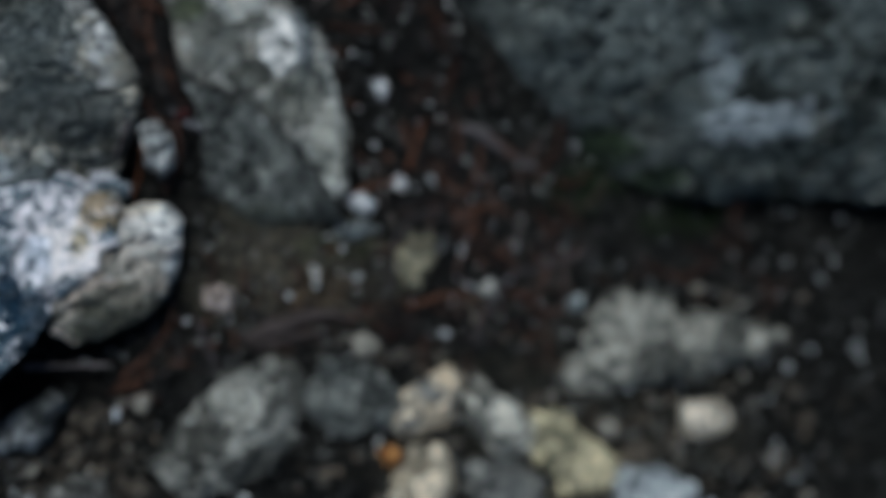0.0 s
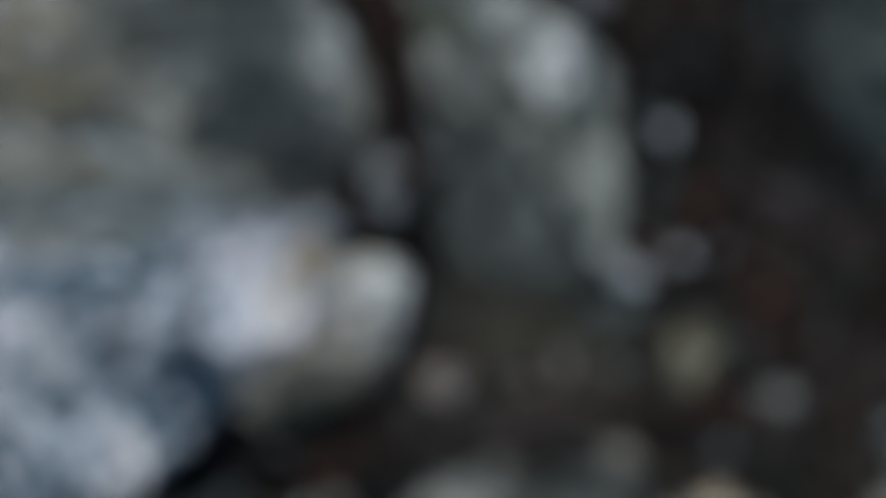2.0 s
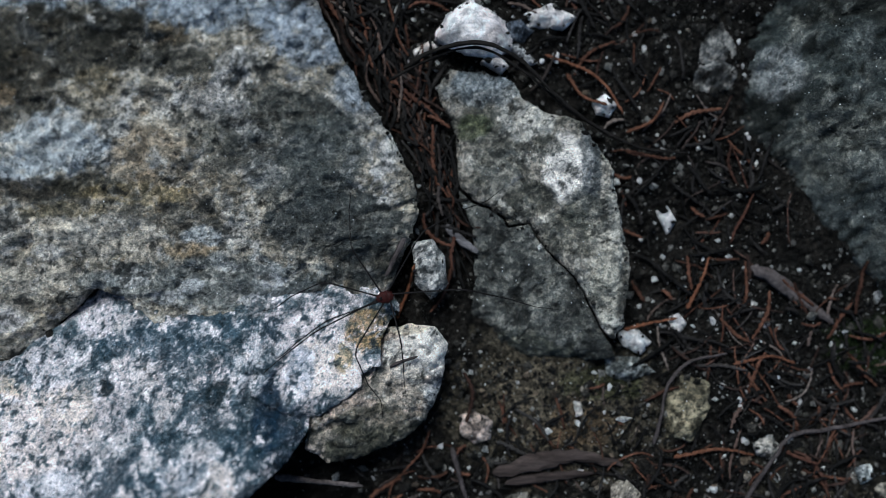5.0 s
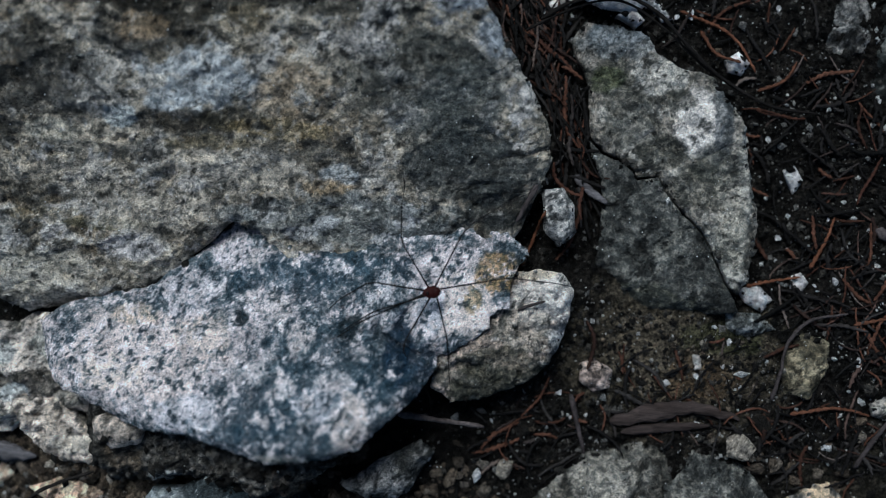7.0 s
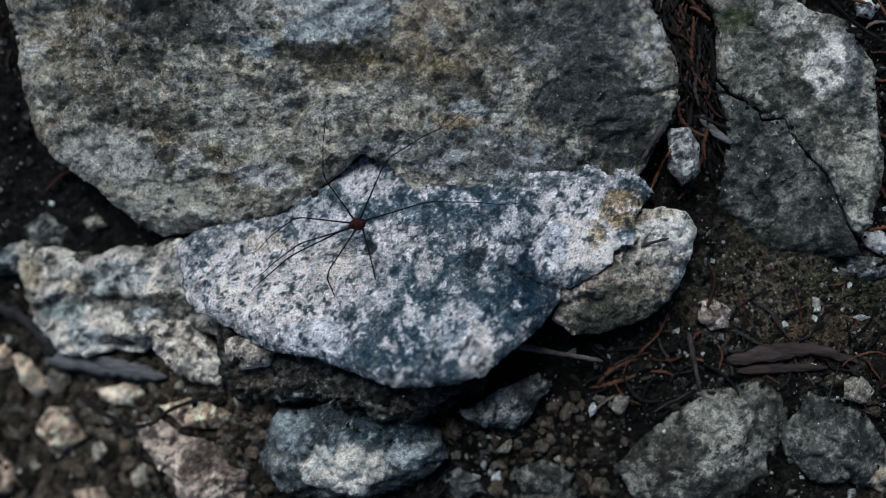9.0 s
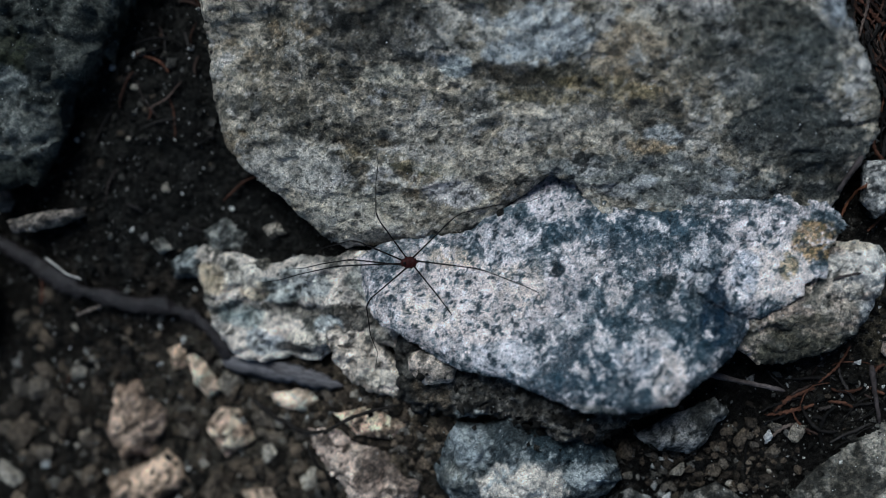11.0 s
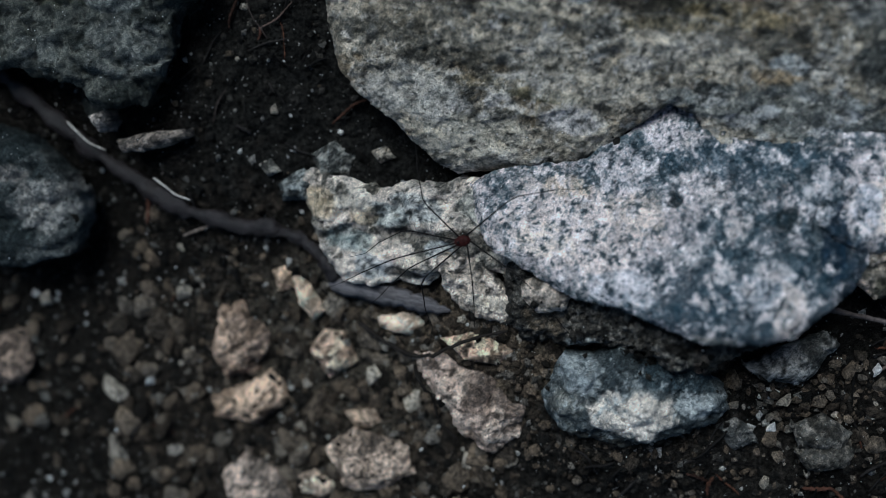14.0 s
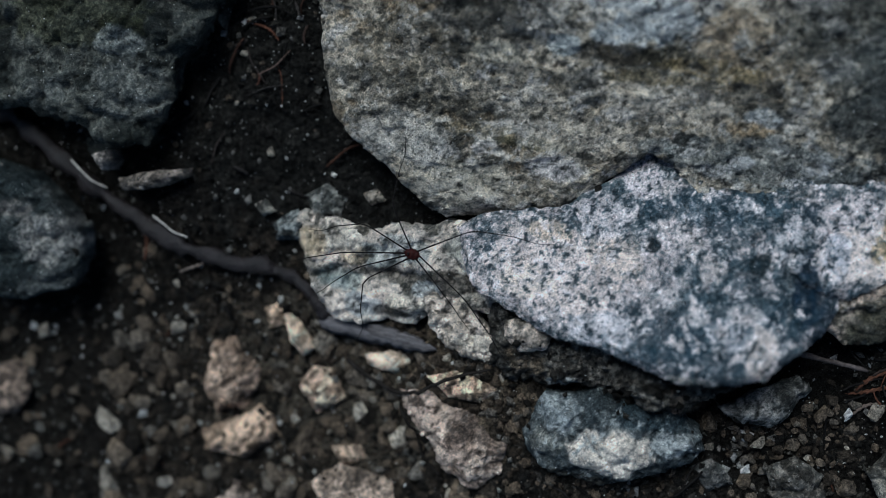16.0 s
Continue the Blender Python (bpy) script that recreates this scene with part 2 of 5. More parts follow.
def chitin(name, colour, rough):
    m, nodes, links, b = material(name)
    coord = nodes.new("ShaderNodeTexCoord").outputs["Object"]
    n = noise_node(nodes, links, coord, 1500, 4, 0.6)
    r = ramp_node(nodes, [(0.35, tuple(c * 0.55 for c in colour)), (0.65, tuple(c * 1.4 for c in colour))])
    links.new(n.outputs["Fac"], r.inputs[0])
    links.new(r.outputs[0], b.inputs["Base Color"])
    b.inputs["Roughness"].default_value = rough
    b.inputs["Specular IOR Level"].default_value = 0.04
    links.new(bump_node(nodes, links, [n.outputs["Fac"]], [0.0002]), b.inputs["Normal"])
    return m


BODY = chitin("russet_chitin", (0.017, 0.0045, 0.004), 0.5)
LEG = chitin("dark_leg", (0.006, 0.005, 0.005), 0.5)


# ---- builders ----
def link_mesh(name, verts, faces, mat, parent=None, at=(0, 0, 0), tint=None, smooth=True):
    """One mesh object from arrays in metres, with its own origin."""
    me = bpy.data.meshes.new(name)
    verts, faces = np.asarray(verts, np.float32), np.asarray(faces, np.int32)
    me.from_pydata(verts.tolist(), [], faces.tolist())
    if tint is not None:
        col = me.color_attributes.new("tint", "FLOAT_COLOR", "POINT")
        col.data.foreach_set("color", np.c_[tint, np.ones(len(tint))].astype(np.float32).ravel())
    if smooth:
        me.polygons.foreach_set("use_smooth", np.ones(len(me.polygons), bool))
    me.materials.append(mat)
    me.update()
    ob = new(name, me)
    ob.location = at
    if parent:
        ob.parent = parent
    return ob


SURFACES = []      # every rock's outline and top, to lay loose things on them


def ground_height(x, y):
    """Height of the bare soil in millimetres."""
    x, y = np.asarray(x, float), np.asarray(y, float)
    low = ramp(-x, 130, 190) * ramp(-y, 40, 100)
    near = np.exp(-((x + 20) / 330) ** 4 - ((y + 30) / 260) ** 4)
    z = -2 - 8 * low - 3 * ramp(-y, 60, 130) + 7 * np.exp(-((x + 122) / 34) ** 2 - ((y + 86) / 17) ** 2) + 8 * np.exp(-((x + 92) / 24) ** 2 - ((y + 95) / 17) ** 2) + 11 * np.exp(-((x + 92) / 30) ** 2 - ((y + 113) / 11) ** 2) - 12 * np.exp(-((x + 262) / 22) ** 2 - ((y + 62) / 18) ** 2)
    z = z + (fbm(x, y, 40, 2, 11) - 0.5) * 8 * near + (fbm(x, y, 7, 3, 12) - 0.5) * 4.5 * near + (fbm(x, y, 2.2, 2, 13) - 0.5) * 1.6 * near
    z = z + near * (2.6 * (lumps(x, y, 7.0, 14) - 0.7) * fbm(x, y, 25, 2, 15) + 1.3 * (lumps(x, y, 2.6, 16) - 0.7))
    return z


def around(x, y, outline, margin):
    """Which points lie within margin of the outline's bounding box."""
    pts = np.array(outline, float)
    lo, hi = pts.min(0) - margin, pts.max(0) + margin
    return (x >= lo[0]) & (x <= hi[0]) & (y >= lo[1]) & (y <= hi[1])


def surface_height(x, y):
    """Height of the soil or of the rock that lies there."""
    x, y = np.asarray(x, float), np.asarray(y, float)
    z = ground_height(x, y)
    for outline, top in SURFACES:
        near = around(x, y, outline, 0.0)
        if near.any():
            xs, ys = x[near], y[near]
            d = inside(xs, ys, outline)
            z[near] = np.where(d > 0.5, np.maximum(z[near], top(xs, ys, d)), z[near])
    return z


def free_of_rock(x, y, margin=0.0):
    x, y = np.asarray(x, float), np.asarray(y, float)
    ok = np.ones(x.shape, bool)
    for outline, _ in SURFACES:
        near = around(x, y, outline, max(margin, 0.0) + 0.1)
        if near.any():
            ok[near] &= inside(x[near], y[near], outline) < -margin
    return ok


GREY, LIGHT, PALE, DARK = (0.17, 0.165, 0.15), (0.40, 0.385, 0.37), (0.62, 0.60, 0.62), (0.06, 0.062, 0.06)


def paint(x, y, base, second, patches, seed, mottle=9.0, films=()):
    """Broad stone colours: two mixed in blotches, films of crust or stain (colour, share covered, size, stretch along
    x), then patches of lichen, stain, bare break and, on some rocks, painted light or shade (x, y, rx, ry, colour,
    strength), all with frayed edges."""
    wx = x + (fbm(x, y, 7, 3, seed + 30) - 0.5) * 4.5
    wy = y + (fbm(x, y, 7, 3, seed + 31) - 0.5) * 4.5
    w = fbm(wx, wy, mottle, 5, seed + 40, 0.62)
    w = ramp(w, np.quantile(w, 0.25), np.quantile(w, 0.75))[:, None]
    c = np.array(base) * (1 - w) + np.array(second) * w

    def film(c, k, colour, share, size, stretch):
        f = fbm(wx / stretch, wy, size, 6, seed + 130 + k, 0.66)
        cut, soft = np.quantile(f, 1 - share), (0.35 if size >= 5 else 0.6) * np.std(f)
        w = ramp(f, cut - soft, cut + soft)[:, None] * 0.85
        if size < 2 and sum(colour) > 1.2:      # pale crust grows thinner on the dark stone
            w = w * (0.2 + 0.8 * ramp(c.mean(1), 0.08, 0.35))[:, None]
        return c * (1 - w) + np.array(colour) * w

    for k, f in enumerate(films):
        if f[2] >= 5:
            c = film(c, k, *f)
    sx, sy = x * 0.75 + wx * 0.25, y * 0.75 + wy * 0.25
    for k, (cx, cy, rx, ry, colour, strength) in enumerate(patches):
        d = np.sqrt(((sx - cx) / rx) ** 2 + ((sy - cy) / ry) ** 2)
        edge = 1.0 - d + (fbm(wx, wy, 4.0, 5, seed + 60 + k, 0.68) - 0.5) * min(1.3, 0.5 + 0.05 * rx)
        w = (ramp(edge, -0.05, 0.2) * strength * (0.8 + 0.2 * fbm(wx, wy, 2.0, 3, seed + 80 + k)))[:, None]
        c = c * (1 - w) + np.array(colour) * w
    for k, f in enumerate(films):
        if f[2] < 5:
            c = film(c, k, *f)
    shade = 0.76 + 0.48 * ramp(fbm(wx, wy, 2.4, 4, seed + 90, 0.65), 0.28, 0.72)
    return c * shade[:, None]


def rock_mesh(name, outline, level, slope=(0, 0), bumps=(), base=-8.0, edge=7.0, drop=5.0, step=0.8, rough=1.5, undercut=0.3,
              layers=0.0, lumpy=(0, 0), colours=(GREY, LIGHT), patches=(), seed=1, ragged=1.0, mottle=9.0, films=(), parent=None, mat=None, rests=True, grooves=()):
    """A weathered stone as a relief with side walls: outline in millimetres, top at level (over the origin) plus slope and bumps (x, y, radius, height),
    rounded off over edge by drop, walls drawn in below by undercut."""
    pts = np.array(outline, float)
    mid = pts.mean(0)

    def top(x, y, d):
        z = level + slope[0] * x + slope[1] * y
        for bx, by, br, bh in bumps:
            z = z + bh * np.exp(-((x - bx) ** 2 + (y - by) ** 2) / br ** 2)
        return z - (drop(x, y) if callable(drop) else drop) * np.clip(1 - d / edge, 0, 1) ** 2

    m = 7
    lo, hi = pts.min(0) - (m + 3) * step - 2, pts.max(0) + (m + 3) * step + 2
    gx, gy = np.arange(lo[0], hi[0], step), np.arange(lo[1], hi[1], step)
    x, y = np.meshgrid(gx, gy, indexing="ij")
    wx = x + ragged * ((fbm(x, y, 9, 3, seed) - 0.5) * 5 + (fbm(x, y, 2.4, 2, seed + 1) - 0.5) * 1.6)
    wy = y + ragged * ((fbm(x, y, 9, 3, seed + 2) - 0.5) * 5 + (fbm(x, y, 2.4, 2, seed + 3) - 0.5) * 1.6)
    s = inside(wx, wy, outline)
    du, dv = np.gradient(s, step)
    length = np.maximum(np.hypot(du, dv), 1e-3)
    du, dv = du / length, dv / length
    out = np.clip(-s, 0, m * step)
    z = top(x, y, np.maximum(s, 0))
    relief = (fbm(x, y, 22, 3, seed + 5) - 0.5) * 3.2 + (fbm(x, y, 6, 3, seed + 6) - 0.5) * 1.7 + (fbm(x, y, 1.9, 2, seed + 7) - 0.5) * 1.0 + 0.9 * (lumps(x, y, 7.5, seed + 17) - 0.7) * fbm(x, y, 14, 2, seed + 18)
    pit = ramp(fbm(x, y, 3.3, 2, seed + 8), 0.30, 0.18) * 0.9
    if layers:
        t = (y * 0.93 - x * 0.12 + (fbm(x, y, 16, 3, seed + 9) - 0.5) * 13) / layers
        relief = relief + (np.abs((t % 1) - 0.78) ** 0.6 - 0.4) * 1.9 * fbm(x, y, 20, 2, seed + 10)
        t = (y * 0.97 - x * 0.05 + (fbm(x, y, 11, 3, seed + 12) - 0.5) * 10) / (layers * 0.36)
        relief = relief + ((t % 1) ** 1.6 - 0.4) * 0.8 * ramp(fbm(x, y, 17, 2, seed + 13), 0.42, 0.66)
    z = z + rough * (relief - pit)
    if lumpy[0]:
        z = z + lumpy[1] * (lumps(x, y, lumpy[0], seed + 11) - 0.7) + 0.35 * lumpy[1] * (lumps(x, y, lumpy[0] * 0.4, seed + 14) - 0.7)
    for wide, depth, line in grooves:      # cracks: a ragged line, narrow and deep
        away = np.full(x.shape, 1e9)
        for (ax, ay), (bx, by) in zip(line, line[1:]):
            ex, ey = bx - ax, by - ay
            u = np.clip(((wx - ax) * ex + (wy - ay) * ey) / (ex * ex + ey * ey), 0, 1)
            away = np.minimum(away, np.hypot(wx - ax - u * ex, wy - ay - u * ey))
        z = z - depth * np.exp(-(away / wide) ** 2) * (0.5 + fbm(x, y, 5, 2, seed + 21))
    deep = out / (m * step)
    z = z * (1 - deep) + base * deep
    px, py = x + du * out * (1 + 0.0) + du * undercut * deep * 8, y + dv * out + dv * undercut * deep * 8
    ok = s > -m * step * 0.999
    cells = ok[:-1, :-1] & ok[1:, :-1] & ok[1:, 1:] & ok[:-1, 1:]
    used = np.zeros(ok.shape, bool)
    used[:-1, :-1] |= cells
    used[1:, :-1] |= cells
    used[1:, 1:] |= cells
    used[:-1, 1:] |= cells
    number = np.full(ok.shape, -1)
    number[used] = np.arange(used.sum())
    faces = np.stack([number[:-1, :-1][cells], number[1:, :-1][cells], number[1:, 1:][cells], number[:-1, 1:][cells]], 1)
    tint = paint(px[used], py[used], colours[0], colours[1], patches, seed, mottle, films)
    verts = np.stack([px[used] - mid[0], py[used] - mid[1], z[used]], 1) / 1000
    ob = link_mesh(name, verts, faces, mat or STONE, parent, (mid[0] / 1000, mid[1] / 1000, 0), tint)
    if rests:
        SURFACES.append((outline, top))
    return ob


def tube_arrays(points, radii, sides=6, scaly=0.0, ridges=None):
    """Vertices and faces of a tube along points, closed at both ends."""
    p = np.asarray(points, float)
    n = len(p)
    t = np.gradient(p, axis=0)
    t /= np.maximum(np.linalg.norm(t, axis=1, keepdims=True), 1e-9)
    up = np.where(np.abs(t[:, 2:3]) > 0.9, [[1.0, 0, 0]], [[0, 0, 1.0]])
    a = np.cross(t, up)
    a /= np.maximum(np.linalg.norm(a, axis=1, keepdims=True), 1e-9)
    b = np.cross(a, t)
    ang = np.arange(sides) * 2 * math.pi / sides
    r = np.asarray(radii, float) * (1 + scaly * ((np.arange(n) % 2) - 0.5))
    r = r[:, None] * (np.ones(sides) if ridges is None else ridges)
    ring = p[:, None] + r[:, :, None] * (np.cos(ang)[None, :, None] * a[:, None] + np.sin(ang)[None, :, None] * b[:, None])
    verts = np.concatenate([ring.reshape(-1, 3), p[:1] - t[:1] * r[0].mean() * 0.5, p[-1:] + t[-1:] * r[-1].mean() * 0.8])
    i, j = np.meshgrid(np.arange(n - 1), np.arange(sides), indexing="ij")
    k = (j + 1) % sides
    quads = np.stack([i * sides + j, i * sides + k, (i + 1) * sides + k, (i + 1) * sides + j], -1).reshape(-1, 4).tolist()
    s0, e0 = n * sides, n * sides + 1
    quads += [[s0, (q + 1) % sides, q] for q in range(sides)]
    quads += [[e0, (n - 1) * sides + q, (n - 1) * sides + (q + 1) % sides] for q in range(sides)]
    return verts, quads


def link_lists(name, verts, faces, mat, parent=None, at=(0, 0, 0)):
    me = bpy.data.meshes.new(name)
    me.from_pydata([tuple(v) for v in verts], [], faces)
    me.polygons.foreach_set("use_smooth", np.ones(len(me.polygons), bool))
    me.materials.append(mat)
    me.update()
    ob = new(name, me)
    ob.location = at
    if parent:
        ob.parent = parent
    return ob


def bent_path(points, count):
    """A smooth line through a few points (Catmull-Rom)."""
    p = np.array(points, float)
    p = np.concatenate([2 * p[:1] - p[1:2], p, 2 * p[-1:] - p[-2:-1]])
    out = []
    for u in np.linspace(0, len(p) - 3 - 1e-6, count):
        k, f = int(u), u - int(u)
        a, b, c, d = p[k:k + 4]
        out.append(0.5 * (2 * b + (c - a) * f + (2 * a - 5 * b + 4 * c - d) * f * f + (3 * b - a - 3 * c + d) * f ** 3))
    return np.array(out)


# ---- the ground: one sheet, fine where the camera passes, out to the horizon ----
def ground():
    far = 0.6 * 1.6 ** np.arange(1, 12) * 1000
    xs = np.concatenate([-20 - 330 - far[::-1] + 0, np.arange(-350, 300, 1.1), 300 + far])
    ys = np.concatenate([-230 - far[::-1], np.arange(-230, 170, 1.1), 170 + far])
    x, y = np.meshgrid(xs, ys, indexing="ij")
    z = ground_height(x, y)
    n, k = x.shape
    i, j = np.meshgrid(np.arange(n - 1), np.arange(k - 1), indexing="ij")
    faces = np.stack([i * k + j, (i + 1) * k + j, (i + 1) * k + j + 1, i * k + j + 1], -1).reshape(-1, 4)
    xf, yf = x.ravel(), y.ravel()
    tint = paint(xf, yf, (0.0068, 0.0064, 0.006), (0.0135, 0.0122, 0.011),
                 [(-190, -110, 70, 60, (0.036, 0.03, 0.025), 0.85), (-172, -93, 50, 30, (0.076, 0.066, 0.054), 0.9), (30, -44, 34, 22, (0.085, 0.073, 0.054), 0.8), (26, -42, 16, 9, (0.125, 0.106, 0.08), 0.7), (38, -50, 10, 6, (0.09, 0.06, 0.035), 0.6), (44, -38, 12, 5, (0.045, 0.05, 0.025), 0.7), (-130, -86, 30, 18, (0.12, 0.097, 0.073), 0.9), (-150, -80, 40, 10, (0.08, 0.066, 0.05), 0.9), (118, -28, 16, 8, (0.014, 0.024, 0.007), 0.8), (150, -42, 14, 6, (0.014, 0.022, 0.007), 0.7),
                  (110, -100, 60, 40, (0.04, 0.036, 0.028), 0.7), (-90, -120, 50, 30, (0.024, 0.022, 0.020), 0.8),
                  (-190, 0, 60, 60, (0.014, 0.0145, 0.0142), 0.8), (-270, -100, 40, 50, (0.012, 0.011, 0.010), 0.7)], 5, 12)
    near = np.exp(-((xf + 20) / 300) ** 4 - ((yf + 30) / 220) ** 4)[:, None]
    tint = tint * near + np.array((0.0165, 0.0145, 0.0125)) * (1 - near)
    ob = link_mesh("ground", np.stack([xf, yf, z.ravel()], 1) / 1000, faces, SOIL, tint=tint)
    tagged(ob, "dark crumbly humus soil with fine grit", "soil", kind="structure")


# ---- the large rocks ----
def slab():
    outline = [(-192, 28), (-190, 12), (-187, -1), (-183.5, -10), (-175, -19), (-165, -25), (-157, -32), (-147, -37), (-135, -34), (-122, -33.5),
               (-113, -29.5), (-105, -22.5), (-98, -16.5), (-91, -11), (-84, -13), (-78, -22), (-63, -27), (-51, -29), (-40, -27), (-27, -21), (-16, -15),
               (-8, 1), (-6, 9), (-8, 18), (-12, 27), (-17, 35), (-21, 42), (-26, 51), (-31, 61), (-38, 85), (-80, 105), (-140, 100),
               (-175, 70), (-190, 45)]
    ob = rock_mesh("rock_slab", outline, 13, (-0.04, 0.30), [(-90, 100, 50, -10), (-186, 20, 26, -12), (-150, 25, 22, 4), (-97, 25, 12, 3), (-97, 3, 8, 1.5), (-120, -16, 12, 2), (-150, -20, 16, 2)],
                   -8, 5, 3.2, 0.52, 1.35, 0.35, 15, (13, 1.0), ((0.305, 0.272, 0.222), (0.468, 0.42, 0.35)),
                   # first four: sky light on the falling top facet, put into the colour
                   [(-87, 66, 30, 7, (0.36, 0.41, 0.47), 0.9), (-55, 59, 18, 6, (0.36, 0.41, 0.48), 0.9), (-33, 53, 12, 9, (0.34, 0.39, 0.47), 0.85), (-21, 40, 6, 7, (0.3, 0.34, 0.4), 0.8), (-98, 49, 32, 10, (0.03, 0.028, 0.022), 0.9), (-110, 38, 16, 8, (0.05, 0.043, 0.032), 0.75), (-68, 46, 14, 4, (0.043, 0.042, 0.035), 0.75), (-37, 35, 12, 7, (0.058, 0.06, 0.056), 0.7), (-97, 26, 18, 8, (0.46, 0.49, 0.52), 0.95), (-106, 20, 6, 3, (0.44, 0.47, 0.5), 0.9)] + [
                    # first two here: a rim highlight painted on the pale bump
                    (-81, 30, 4, 2.5, (0.58, 0.57, 0.56), 0.8), (-110, 25, 6, 1.8, (0.56, 0.52, 0.46), 0.8), (-73, 22, 12, 8, (0.33, 0.26, 0.185), 0.75), (-60, 18, 16, 9, (0.31, 0.27, 0.215), 0.65), (-56, 36, 8, 6, (0.4, 0.38, 0.37), 0.75), (-31, 22, 12, 12, (0.085, 0.098, 0.10), 0.85), (-27, 5, 18, 10, (0.085, 0.094, 0.096), 0.9), (-46, 18, 6, 4, (0.44, 0.44, 0.45), 0.75), (-60, 11, 3, 2.5, DARK, 0.8), (-70, 11, 3, 2.5, DARK, 0.8)] + [
                    (-62, 3, 5, 3, (0.44, 0.48, 0.52), 0.75), (-97, 4, 8, 5, (0.52, 0.475, 0.41), 0.8), (-101, -1, 4, 2.5, (0.7, 0.66, 0.62), 0.95), (-104, 15, 16, 3, (0.05, 0.04, 0.029), 0.8), (-88, 16, 10, 3, (0.058, 0.054, 0.036), 0.7), (-113, 7, 6, 3, (0.072, 0.072, 0.068), 0.7), (-66, -1, 7, 2.5, (0.44, 0.33, 0.205), 0.8), (-83, 0, 8, 3, (0.33, 0.275, 0.195), 0.7), (-86, 41, 7, 4, (0.25, 0.205, 0.135), 0.7), (-164, 9, 15, 10, (0.25, 0.215, 0.165), 0.7)] + [
                    (-168, 1, 18, 3.5, (0.05, 0.048, 0.04), 0.75), (-145, -4, 24, 3.5, (0.065, 0.06, 0.047), 0.75), (-124, -12, 12, 1.6, (0.16, 0.152, 0.085), 0.7), (-117, -18, 9, 4, PALE, 0.8), (-144, -25, 16, 6, (0.52, 0.485, 0.41), 0.8), (-160, -14, 15, 7, (0.43, 0.42, 0.4), 0.75), (-119, 16, 5, 3, (0.44, 0.49, 0.52), 0.8), (-141, 24, 18, 10, (0.043, 0.043, 0.042), 0.75), (-89, -8, 7, 3, (0.34, 0.35, 0.34), 0.7), (-60, -9, 30, 7, (0.19, 0.215, 0.225), 0.7)] + [
                    (-66, -10, 4, 2, (0.5, 0.51, 0.53), 0.8), (-80, -8, 5, 2.5, (0.46, 0.46, 0.46), 0.8), (-44, -9, 4, 2, (0.5, 0.51, 0.54), 0.8), (-56, -5, 3, 1.5, (0.44, 0.45, 0.46), 0.7), (-50, -14, 5, 2, (0.56, 0.57, 0.6), 0.8), (-33, -14, 7, 2, (0.62, 0.62, 0.65), 0.9), (-72, -13, 5, 2, (0.5, 0.5, 0.51), 0.8), (-20, -3, 10, 8, (0.06, 0.066, 0.066), 0.85), (-128, 0, 12, 5, (0.5, 0.46, 0.4), 0.7), (-110, -9, 20, 7, (0.5, 0.46, 0.40), 0.65)] + [
                    (-84, 3, 14, 6, (0.5, 0.46, 0.405), 0.65), (-148, -30, 20, 6, (0.5, 0.465, 0.41), 0.6), (-136, 12, 8, 3, (0.42, 0.40, 0.34), 0.7), (-42, 27, 20, 14, (0.13, 0.135, 0.125), 0.6), (-78, 14, 15, 3, (0.30, 0.235, 0.13), 0.7), (-96, 10, 12, 2, (0.17, 0.14, 0.08), 0.7), (-140, -10, 14, 2.5, (0.3, 0.255, 0.17), 0.6), (-112, 38, 7, 4, (0.34, 0.25, 0.16), 0.7), (-33, 12, 14, 8, (0.10, 0.108, 0.105), 0.6)], 21, 0.55, 11,
                   [((0.06, 0.056, 0.047), 0.13, 12, 2.0), ((0.42, 0.40, 0.375), 0.16, 9, 1.5), ((0.28, 0.22, 0.15), 0.07, 9, 1.6), ((0.56, 0.54, 0.53), 0.06, 6, 1.0), ((0.04, 0.039, 0.035), 0.07, 2.6, 1.6), ((0.50, 0.48, 0.45), 0.10, 1.8, 1.2)],
                   grooves=[(0.5, 1.5, [(-19.2, 8.2), (-15, 8.6), (-12, 10.3), (-5, 12.6)]), (0.4, 1.3, [(-32, -0.8), (-26, 1.6), (-19.6, 1.4), (-18.8, -2)])])
    tagged(ob, "large grey-brown weathered limestone slab with ochre lichen bands", "rock")


